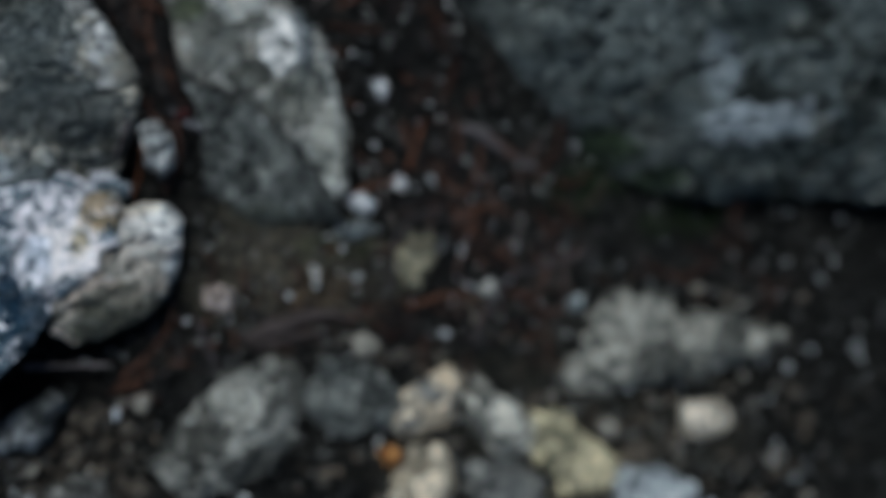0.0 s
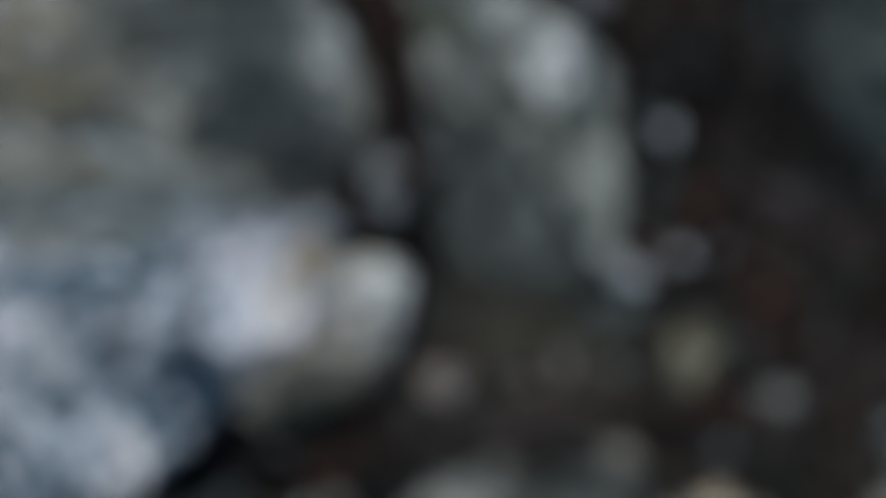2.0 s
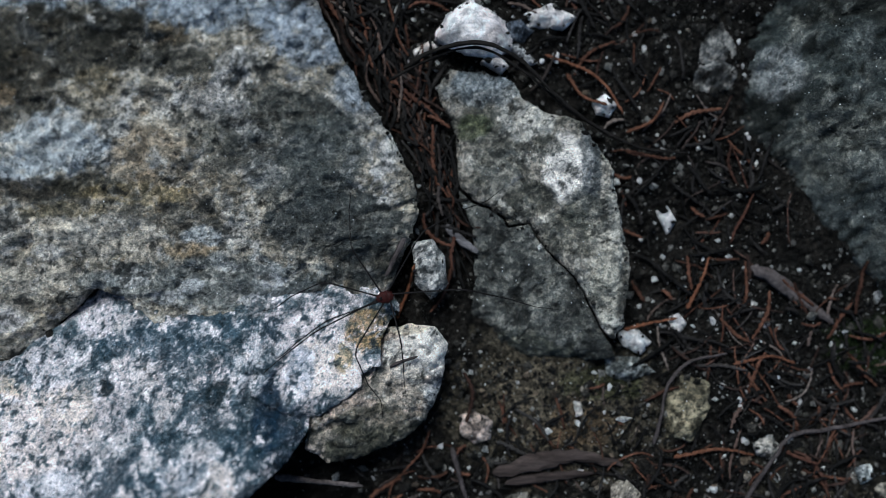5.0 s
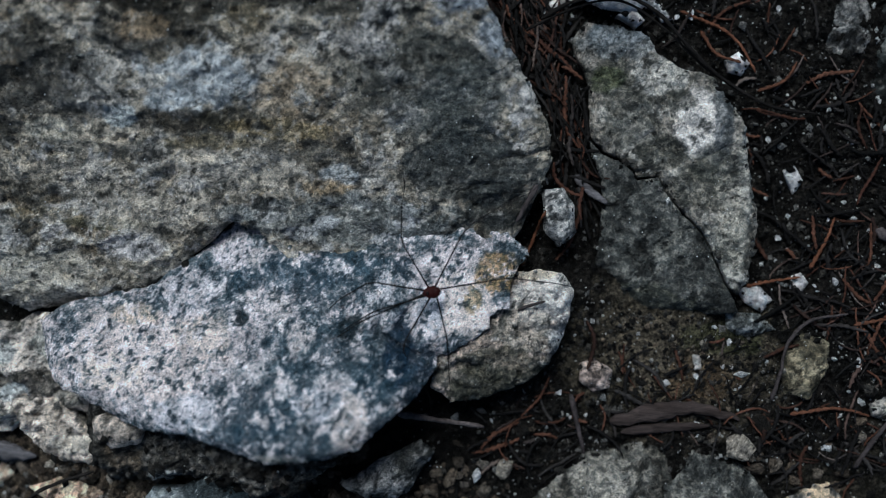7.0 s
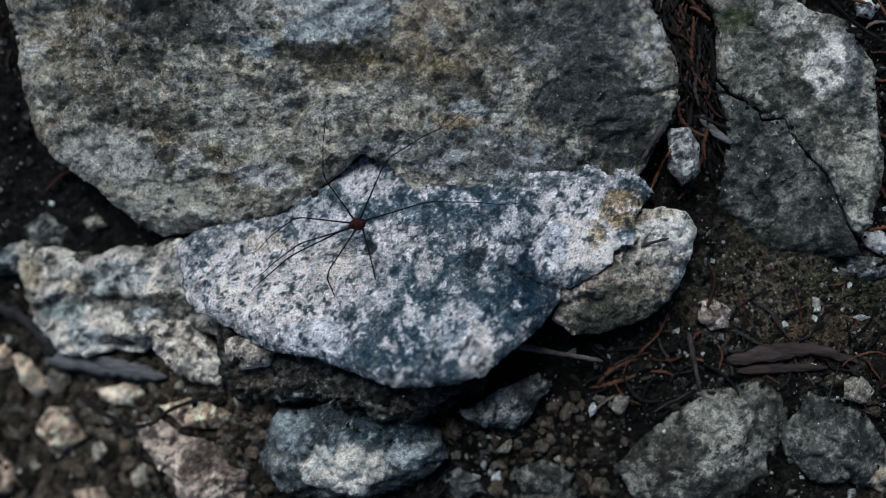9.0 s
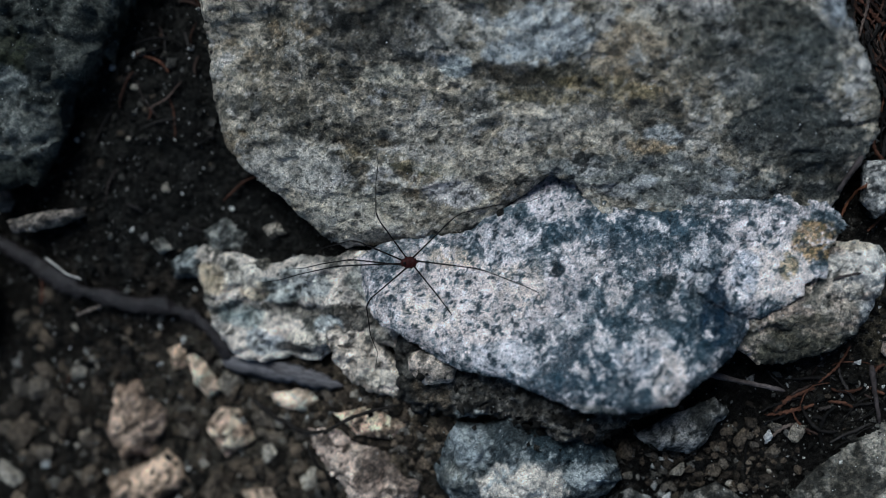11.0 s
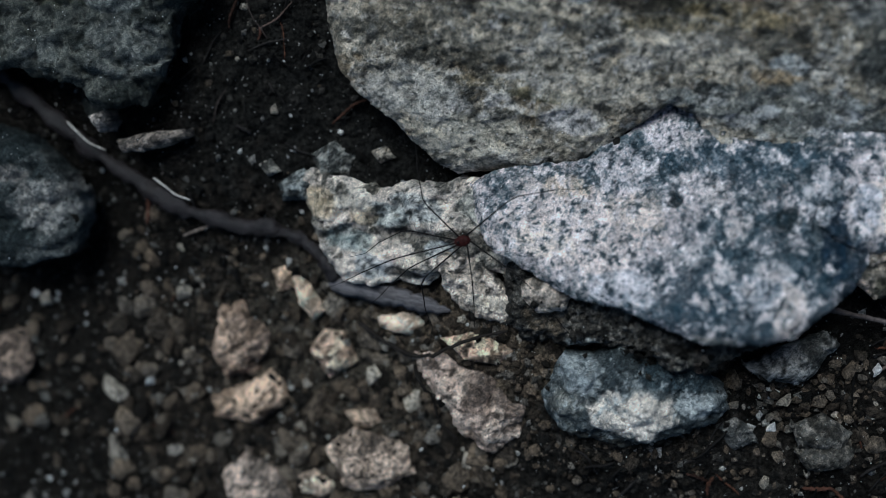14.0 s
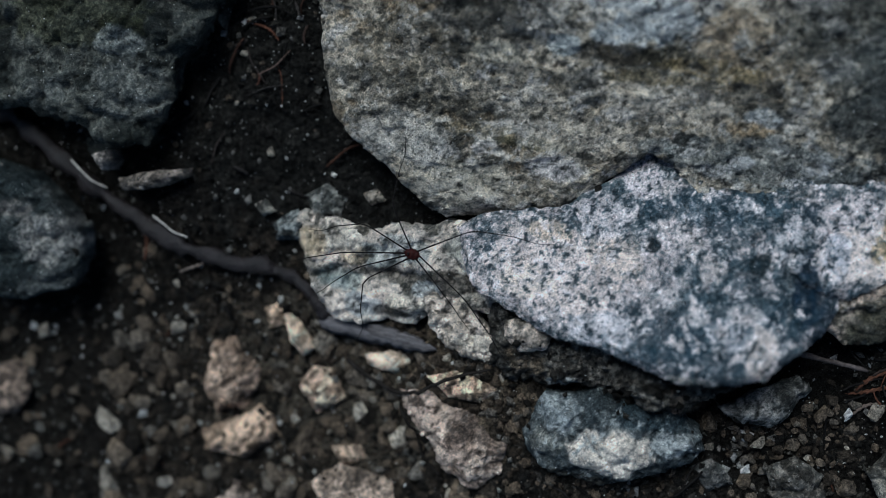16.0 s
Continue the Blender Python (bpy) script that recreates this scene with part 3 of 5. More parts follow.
def plate():
    outline = [(-144, -38), (-134, -33), (-119, -30), (-111, -26.5), (-103, -20.5), (-97, -15), (-91, -9), (-82, -9), (-64, -6), (-51, -5),
               (-40, -4), (-27, -5), (-18, -10), (-11, -17), (-15, -20.5), (-16.5, -25), (-16.8, -31), (-21.5, -33), (-22, -35.5), (-24, -38), (-28, -42), (-32, -43.5), (-34.5, -44), (-35, -47),
               (-39, -54), (-46, -60), (-53, -66), (-59, -67.5), (-67, -69.5), (-76, -70), (-84, -68.5), (-92, -66.5), (-99, -66), (-110, -65),
               (-116, -63), (-124, -59), (-133, -56), (-138, -52), (-141, -46)]
    ob = rock_mesh("white_crusted_rock", outline, 8.5, (0.12, -0.55), [(-28, -40, 18, -7), (-120, -52, 20, -2), (-68, -60, 14, 2)], -7, 6, lambda x, y: 0.6 + 4.4 * ramp(-y, 24, 46), 0.42, 0.75, 0.7, 0, (10, 0.7),
                   ((0.24, 0.268, 0.29), (0.50, 0.475, 0.487)),
                   [(-112, -46, 24, 13, (0.80, 0.735, 0.71), 0.9), (-120, -51, 8, 5, (0.74, 0.68, 0.61), 0.85), (-116, -36, 7, 3, (0.68, 0.59, 0.48), 0.8), (-96, -40, 8, 6, (0.66, 0.6, 0.55), 0.8), (-101, -30, 9, 7, (0.68, 0.67, 0.7), 0.85), (-92, -18, 6, 7, (0.78, 0.76, 0.80), 1.0), (-84, -22, 3, 4, (0.72, 0.7, 0.7), 0.9), (-78, -25, 6, 2.5, (0.64, 0.65, 0.68), 0.8), (-87, -26, 5, 4, (0.059, 0.105, 0.136), 0.8), (-71, -24, 15, 6, (0.079, 0.13, 0.171), 0.72)] + [
                    (-58, -19, 9, 5, (0.099, 0.155, 0.195), 0.8), (-62, -46, 20, 10, (0.07, 0.118, 0.15), 0.6), (-78, -56, 13, 8, (0.054, 0.099, 0.136), 0.72), (-91, -65, 11, 5, (0.07, 0.124, 0.164), 0.8), (-68, -64, 18, 7, (0.045, 0.087, 0.123), 0.6), (-45, -41, 4, 12, (0.02, 0.046, 0.085), 0.95), (-40, -47, 5, 8, (0.025, 0.056, 0.096), 0.9), (-41, -22, 7, 4, (0.034, 0.068, 0.102), 0.85), (-50, -52, 6, 9, (0.059, 0.102, 0.136), 0.7), (-55, -60, 4.5, 8, (0.74, 0.68, 0.645), 0.95)] + [
                    (-64, -55, 7, 4, (0.5, 0.53, 0.58), 0.8), (-98, -60, 10, 5, (0.62, 0.64, 0.69), 0.85), (-71, -70, 9, 2.5, (0.5, 0.47, 0.42), 0.8), (-50, -33, 5, 6, (0.56, 0.57, 0.6), 0.75), (-32, -21, 13, 6, (0.78, 0.74, 0.755), 0.97), (-28, -31, 9, 10, (0.80, 0.74, 0.70), 0.97), (-26, -29, 2.5, 4, (0.44, 0.34, 0.17), 0.8), (-19, -21, 7.5, 5.5, (0.5, 0.33, 0.15), 0.9), (-37, -33, 4, 7, (0.5, 0.55, 0.63), 0.8), (-87, -36, 2.4, 2.2, (0.035, 0.04, 0.045), 1.0)] + [
                    (-57, -37, 4, 3.5, (0.025, 0.034, 0.037), 0.95), (-70, -15, 14, 3.5, (0.17, 0.18, 0.175), 0.85), (-52, -15, 10, 4, (0.15, 0.165, 0.17), 0.85), (-62, -22, 4, 2.5, (0.6, 0.61, 0.64), 0.8), (-48, -25, 4, 3, (0.62, 0.62, 0.65), 0.85), (-77, -33, 5, 4, (0.62, 0.6, 0.6), 0.8), (-70, -40, 4, 4, (0.66, 0.62, 0.61), 0.8), (-60, -50, 5, 3, (0.6, 0.6, 0.62), 0.8), (-73, -52, 3.5, 3, (0.62, 0.62, 0.64), 0.8), (-82, -49, 5, 3, (0.6, 0.59, 0.6), 0.8)], 33, 0.5, 12,
                   [((0.075, 0.11, 0.135), 0.09, 6, 1.0), ((0.72, 0.69, 0.70), 0.10, 3.0, 1.0), ((0.045, 0.072, 0.092), 0.15, 1.7, 1.0), ((0.78, 0.77, 0.80), 0.12, 1.4, 1.0)], mat=CRUST,
                   grooves=[(1.3, 3.0, [(-48, -33), (-49.5, -38), (-44, -42), (-37, -44.5), (-36, -48)]), (0.9, 1.6, [(-37, -24), (-41, -29), (-44, -36)])])
    tagged(ob, "pale blue-grey rock with a crust of white lichen", "rock")


def fragment():
    outline = [(-36, -42), (-30, -38), (-25, -33), (-20, -27), (-15, -21), (-8, -20), (-3, -21), (1, -26), (0, -32), (-1, -37), (-3, -43),
               (-8, -49), (-15, -53), (-24, -56), (-31, -56), (-37, -52), (-36, -48)]
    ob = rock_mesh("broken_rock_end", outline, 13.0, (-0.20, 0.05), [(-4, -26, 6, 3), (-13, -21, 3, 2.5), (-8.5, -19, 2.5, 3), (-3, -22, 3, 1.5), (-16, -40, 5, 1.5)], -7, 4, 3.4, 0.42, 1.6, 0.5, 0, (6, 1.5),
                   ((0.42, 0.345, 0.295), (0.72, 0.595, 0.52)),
                   # lower part: olive patches, with shade of the underside put into the colour
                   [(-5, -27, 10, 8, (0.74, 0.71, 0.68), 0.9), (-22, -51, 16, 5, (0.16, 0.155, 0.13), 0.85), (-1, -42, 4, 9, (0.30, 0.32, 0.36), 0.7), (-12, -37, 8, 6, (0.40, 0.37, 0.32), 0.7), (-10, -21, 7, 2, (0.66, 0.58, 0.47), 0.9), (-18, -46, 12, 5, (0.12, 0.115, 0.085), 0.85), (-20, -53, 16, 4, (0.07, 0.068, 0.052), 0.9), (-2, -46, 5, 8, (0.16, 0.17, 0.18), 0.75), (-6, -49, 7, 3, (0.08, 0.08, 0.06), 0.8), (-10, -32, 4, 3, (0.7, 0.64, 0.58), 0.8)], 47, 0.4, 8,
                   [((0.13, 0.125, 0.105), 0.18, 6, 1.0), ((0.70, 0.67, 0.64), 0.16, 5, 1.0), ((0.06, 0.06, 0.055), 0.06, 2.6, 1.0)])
    tagged(ob, "cream-coloured broken limestone end beside the crusted rock", "rock")


def wedge():
    thing = new("cracked_stone")
    tagged(thing, "wedge-shaped grey limestone split by a dark crack", "rock")
    lower = [(4.6, 14.6), (8, 11), (12.4, 9.6), (17.0, 4.3), (22.6, 5.1), (26.8, -1.3), (30.4, -5.3), (34.7, -9.1), (37.0, -12.7), (38.8, -17.8), (42.6, -24.7), (44.5, -27.5), (46, -31), (32, -32), (20, -33), (11, -29), (7, -20), (8, -8), (8, 4), (5, 11)]
    rock_mesh("lower_block", lower, 3.0, (0.09, 0.02), [(36, -13, 8, 1.6), (22, 2, 7, 0.8)], -8, 13, lambda x, y: 0.8 + 9.0 * ramp(-y - 0.35 * x, 12, 24), 0.45, 1.3, 0.1, 0, (0, 0), ((0.105, 0.105, 0.097), (0.19, 0.188, 0.172)),
              [(20, -30, 16, 6, (0.10, 0.10, 0.075), 0.7)], 67, 0.5, 7, [((0.035, 0.035, 0.033), 0.25, 7, 1.0), ((0.20, 0.195, 0.18), 0.07, 2.5, 1.0)], parent=thing,
              grooves=[(0.5, 1.5, [(24, -12), (28, -9.5), (33, -8)]), (0.4, 1.0, [(14, -6), (20, -14), (22, -20)])])
    upper = [(-2, 42), (2, 47), (10, 47), (19, 44), (21, 39), (31, 34), (37, 32), (40, 27), (45, 19), (46, 10), (49, -3), (48, -14), (48, -22),
             (45, -26), (42.8, -24.5), (39, -17.6), (37.2, -12.6), (34.9, -8.9), (30.6, -5.1), (27, -1.2), (22.8, 5.4), (17.3, 4.9), (12.7, 10.2), (8.4, 11.6), (5.1, 15.2), (3, 30)]
    rock_mesh("upper_block", upper, 3.4, (0.10, -0.02), [(36, 20, 10, 4), (44, -8, 9, 2.5)], -8, 2.2, 1.4, 0.45, 1.2, 0.1, 0, (8, 1.2),
              ((0.17, 0.158, 0.138), (0.33, 0.303, 0.268)),
              # white ridge patch: pale stone, with the light on its right face painted in
              [(33, 21, 7, 10, (0.76, 0.72, 0.69), 1.0), (46, 8, 2.5, 16, (0.16, 0.19, 0.21), 0.8), (14, 24, 8, 12, (0.14, 0.137, 0.118), 0.75), (34, 3, 8, 8, (0.16, 0.155, 0.13), 0.7), (12, 44, 12, 3, (0.22, 0.25, 0.28), 0.8), (22, 33, 9, 6, (0.60, 0.58, 0.54), 0.85), (43, 2, 5, 16, (0.50, 0.47, 0.41), 0.7), (8, 31, 5, 4, (0.11, 0.13, 0.06), 0.7), (24, 12, 7, 5, (0.085, 0.085, 0.07), 0.75), (39, 22, 3, 12, (0.08, 0.1, 0.12), 0.75), (28, 26, 4, 3, (0.09, 0.09, 0.075), 0.7),
               (12, 42, 12, 5, (0.26, 0.28, 0.30), 0.7), (42, -12, 6, 10, (0.42, 0.40, 0.35), 0.7), (38, 8, 6, 5, (0.13, 0.13, 0.11), 0.6)],
              67, 0.5, 9, [((0.09, 0.09, 0.075), 0.18, 8, 1.0), ((0.52, 0.50, 0.46), 0.18, 7, 1.0), ((0.05, 0.05, 0.045), 0.06, 3, 1.0)], parent=thing,
              grooves=[(0.5, 1.3, [(18, 36), (22, 28), (27, 20)]), (0.5, 1.1, [(36, 30), (39, 20), (40, 10)])])


def side_rocks():
    right = [(92, 70), (84, 55), (82, 42), (83, 30), (92, 22), (98, 14), (104, 3), (114, -8), (129, -24), (139, -32), (164, -37), (186, -37),
             (225, -44), (262, -20), (270, 40), (230, 95), (160, 110), (110, 100)]
    ob = rock_mesh("dark_boulder", right, -3, (0.13, 0.05), (), -9, 26, 13, 1.0, 2.6, 0.0, 0, (16, 3.0), ((0.062, 0.07, 0.068), (0.135, 0.145, 0.14)),
                   [(170, -14, 22, 6, (0.36, 0.38, 0.41), 0.8), (160, 4, 6, 11, (0.27, 0.29, 0.31), 0.65), (105, 26, 14, 12, (0.19, 0.19, 0.17), 0.7),
                    (130, 20, 22, 20, (0.15, 0.16, 0.155), 0.6), (90, 45, 6, 8, (0.36, 0.37, 0.38), 0.6), (134, -20, 18, 8, (0.10, 0.10, 0.09), 0.7), (122, -18, 14, 7, (0.03, 0.05, 0.014), 0.8), (142, -28, 10, 5, (0.03, 0.045, 0.014), 0.8)], 71, 0.7, 12, [((0.025, 0.026, 0.023), 0.22, 10, 1.0), ((0.22, 0.22, 0.20), 0.10, 5, 1.0), ((0.02, 0.021, 0.018), 0.12, 3, 1.0)])
    tagged(ob, "dark grey boulder with a pale streak at the soil's edge", "rock")
    upper = [(-205, 60), (-218, 24), (-226, 11), (-230, 3), (-233, -3), (-235, -16), (-238, -26), (-246, -29), (-258, -26), (-269, -21),
             (-290, -22), (-330, -10), (-340, 50), (-300, 90), (-240, 85)]
    ob = rock_mesh("mossy_grey_rock", upper, 22, (0.01, 0.02), (), -8, 7, 5, 0.8, 2.4, 0.5, 0, (13, 4.5), ((0.045, 0.05, 0.047), (0.14, 0.145, 0.132)),
                   [(-262, 8, 22, 10, (0.08, 0.085, 0.05), 0.7), (-245, -12, 14, 9, (0.24, 0.25, 0.24), 0.75), (-250, 2, 8, 5, (0.26, 0.28, 0.28), 0.8), (-268, -14, 8, 4, (0.22, 0.23, 0.22), 0.7)], 79, 1.5, 9)
    tagged(ob, "rough grey rock with a faint green film", "rock")
    left = [(-312, -40), (-293, -38), (-279, -40), (-271, -46), (-262, -55), (-259, -65), (-263, -76), (-276, -80), (-290, -82), (-315, -75)]
    ob = rock_mesh("smooth_grey_stone", left, 14, (0, 0), (), -10, 6, 6, 0.8, 2.0, 0.3, 0, (11, 3.0), ((0.045, 0.055, 0.058), (0.12, 0.13, 0.132)),
                   [(-270, -60, 9, 9, (0.34, 0.33, 0.32), 0.8), (-280, -52, 6, 3, (0.26, 0.24, 0.23), 0.7)], 83, 0.5, 9)
    tagged(ob, "smooth blue-grey stone with a pale cap", "stone")


def rounded_stone():
    outline = [(-114, -88), (-110, -82), (-102, -81.5), (-96, -79), (-84, -81.5), (-75, -81), (-66, -88), (-64, -93), (-70, -98), (-77, -103), (-88, -108), (-101, -109), (-112, -104), (-116, -96)]
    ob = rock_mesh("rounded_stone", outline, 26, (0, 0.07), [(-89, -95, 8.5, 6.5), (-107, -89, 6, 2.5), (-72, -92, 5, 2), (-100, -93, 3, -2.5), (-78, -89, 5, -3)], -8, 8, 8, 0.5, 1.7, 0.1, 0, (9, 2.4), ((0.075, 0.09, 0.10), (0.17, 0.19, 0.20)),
                   # palest on the hump, darker along the upper back and the foot
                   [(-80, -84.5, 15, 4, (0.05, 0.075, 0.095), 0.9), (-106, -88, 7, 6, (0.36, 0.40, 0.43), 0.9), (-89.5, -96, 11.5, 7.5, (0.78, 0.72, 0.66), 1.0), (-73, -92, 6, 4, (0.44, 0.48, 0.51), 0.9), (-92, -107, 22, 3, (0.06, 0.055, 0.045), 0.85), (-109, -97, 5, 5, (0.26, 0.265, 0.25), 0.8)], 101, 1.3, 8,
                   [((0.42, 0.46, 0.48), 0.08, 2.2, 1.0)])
    tagged(ob, "rounded blue-grey stone with a pale smooth hump", "stone")


def earth_ledge():
    outline = [(-132, -58), (-124, -58), (-104, -63), (-80, -68), (-62, -67), (-58, -71), (-60, -76), (-65, -79), (-73, -81.5), (-83, -81), (-94, -80.5), (-103, -80), (-109, -80), (-116, -81), (-124, -80), (-129, -76), (-131, -68)]
    ob = rock_mesh("earth_ledge", outline, 50.5, (0.26, 0.08), [(-84, -80, 9, 1), (-62, -76, 10, -4), (-108, -79, 5, 3)], -8, 6, 6, 0.5, 1.7, 0.1, 0, (3.2, 2.2), ((0.08, 0.074, 0.067), (0.20, 0.186, 0.168)),
                   [(-74, -76, 2.5, 8, (0.12, 0.065, 0.045), 0.7), (-68, -77, 9, 5, (0.15, 0.145, 0.135), 0.7), (-107, -79, 5, 2.5, (0.44, 0.47, 0.48), 0.85), (-98, -83, 5, 3, (0.20, 0.24, 0.26), 0.7), (-118, -74, 6, 5, (0.22, 0.17, 0.12), 0.7)], 105, 1.8, 5,
                   [((0.025, 0.022, 0.02), 0.2, 4, 1.0), ((0.50, 0.48, 0.45), 0.07, 1.2, 1.0), ((0.025, 0.022, 0.02), 0.14, 2.0, 1.0)])
    tagged(ob, "dark crusted earth ledge under the rock", "earth")


def heap():
    one = [(-197, -44), (-193, -40), (-183, -43), (-169, -43), (-156, -40), (-146, -37), (-134, -37), (-124, -42), (-122, -58), (-130, -64), (-138, -62), (-148, -64), (-151, -69),
           (-163, -72), (-179, -74), (-185, -66), (-192, -54)]
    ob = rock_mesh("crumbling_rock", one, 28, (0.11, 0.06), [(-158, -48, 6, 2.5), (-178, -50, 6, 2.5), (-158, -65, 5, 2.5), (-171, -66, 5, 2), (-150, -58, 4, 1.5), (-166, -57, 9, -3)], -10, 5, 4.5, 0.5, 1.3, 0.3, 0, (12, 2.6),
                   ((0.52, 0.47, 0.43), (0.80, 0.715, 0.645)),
                   # darker patches run along some grooves and the lower edge
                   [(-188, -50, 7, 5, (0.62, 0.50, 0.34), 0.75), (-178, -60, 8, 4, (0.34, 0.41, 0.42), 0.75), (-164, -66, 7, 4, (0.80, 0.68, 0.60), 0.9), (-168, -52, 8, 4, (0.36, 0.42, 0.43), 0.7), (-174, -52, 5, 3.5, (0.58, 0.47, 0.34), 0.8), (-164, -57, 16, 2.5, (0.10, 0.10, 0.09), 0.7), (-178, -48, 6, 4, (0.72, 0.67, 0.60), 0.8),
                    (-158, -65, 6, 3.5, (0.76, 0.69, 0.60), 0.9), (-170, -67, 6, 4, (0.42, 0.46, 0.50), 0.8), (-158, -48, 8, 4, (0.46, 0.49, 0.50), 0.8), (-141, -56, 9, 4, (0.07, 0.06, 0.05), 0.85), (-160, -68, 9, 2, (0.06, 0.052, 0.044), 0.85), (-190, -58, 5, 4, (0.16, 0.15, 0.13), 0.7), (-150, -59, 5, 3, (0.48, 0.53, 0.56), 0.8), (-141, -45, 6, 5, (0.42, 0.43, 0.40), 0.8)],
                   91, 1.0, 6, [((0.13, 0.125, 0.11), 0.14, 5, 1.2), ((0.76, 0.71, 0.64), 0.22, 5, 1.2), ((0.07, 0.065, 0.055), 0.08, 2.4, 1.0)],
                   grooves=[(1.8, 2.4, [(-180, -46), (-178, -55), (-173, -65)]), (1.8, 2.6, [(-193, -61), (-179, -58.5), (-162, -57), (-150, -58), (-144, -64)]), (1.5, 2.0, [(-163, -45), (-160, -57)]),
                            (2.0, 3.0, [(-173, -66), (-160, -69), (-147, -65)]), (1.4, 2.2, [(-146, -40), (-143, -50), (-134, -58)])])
    tagged(ob, "crumbling cream and grey limestone lumps", "rock")
    two = [(-152, -62), (-145, -58), (-136, -63), (-129, -68), (-125, -73), (-128, -77.5), (-134, -79), (-143, -76.5), (-148, -71)]
    ob = rock_mesh("pale_lump", two, 10, (0, 0), (), -9, 3, 4.0, 0.5, 1.6, 0.3, 0, (7, 2.5), ((0.52, 0.455, 0.395), (0.82, 0.725, 0.65)), [(-130, -64, 4, 4, (0.12, 0.105, 0.085), 0.8), (-134, -73, 6, 3, (0.76, 0.70, 0.62), 0.9)], 97, 0.8, 5, [((0.08, 0.07, 0.06), 0.14, 3, 1.0)])
    tagged(ob, "cream limestone lump with crusted top", "stone")


def stone(name, label, outline, height, first, second, seed):
    """A single stone: its outline in millimetres, the height over the soil, and two colours."""
    colours = (first, second)
    pts = np.array(outline, float)
    size = min(np.ptp(pts[:, 0]), np.ptp(pts[:, 1]))
    mid = pts.mean(0)
    outline = [tuple(q) for q in mid + (pts - mid) * (1.07 if size > 6 else 1.12)]
    g = float(ground_height(mid[0], mid[1]))
    rng = random.Random(seed)
    small = size < 9
    if small and height < size * 1.5:
        height = min(height, 1.0 + size * 0.5)
    tilt = (rng.uniform(-0.10, 0.10), rng.uniform(-0.14, 0.06))
    level = g + height - tilt[0] * mid[0] - tilt[1] * mid[1]
    pale = colours[0][0] > 0.54
    films = [(tuple(0.4 * c for c in colours[0]), 0.14, max(2.0, size * 0.25), 1.0), (tuple(min(0.82, 1.25 * c) for c in colours[1]), 0.2, max(2.0, size * 0.2), 1.0),
             (tuple(0.3 * c for c in colours[0]), 0.10, 2.0, 1.0)]
    patches = [(mid[0] + rng.uniform(-0.4, 0.4) * size, mid[1] + rng.uniform(-0.4, 0.4) * size, size * 0.3, size * 0.2, tuple(0.45 * c for c in colours[0]), 0.8),
               (mid[0] + rng.uniform(-0.3, 0.3) * size, mid[1] + rng.uniform(-0.3, 0.3) * size, size * 0.25, size * 0.2, tuple(min(0.8, 1.2 * c) for c in colours[1]), 0.8)]
    ob = rock_mesh(name, outline, level, tilt, [(mid[0] + rng.uniform(-0.2, 0.2) * size, mid[1] + rng.uniform(-0.2, 0.2) * size, size * 0.3, size * 0.07)],
                   g - 3, max(1.2, size * (0.5 if small else 0.4)), min(height * 0.7, size * 0.42), 0.4 if size < 12 else 0.6, min(1.25, 0.3 + size * 0.03), 0.05 if small else 0.2,
                   0, (max(3, size * 0.4), min(2.6, size * 0.11) * (0.4 if pale else 1)), colours, () if pale else patches, seed, min(0.9, size * 0.04), max(3.0, size * 0.4), films[1:2] if pale else films, mat=CHALK if pale else STONE)
    tagged(ob, label, "stone")


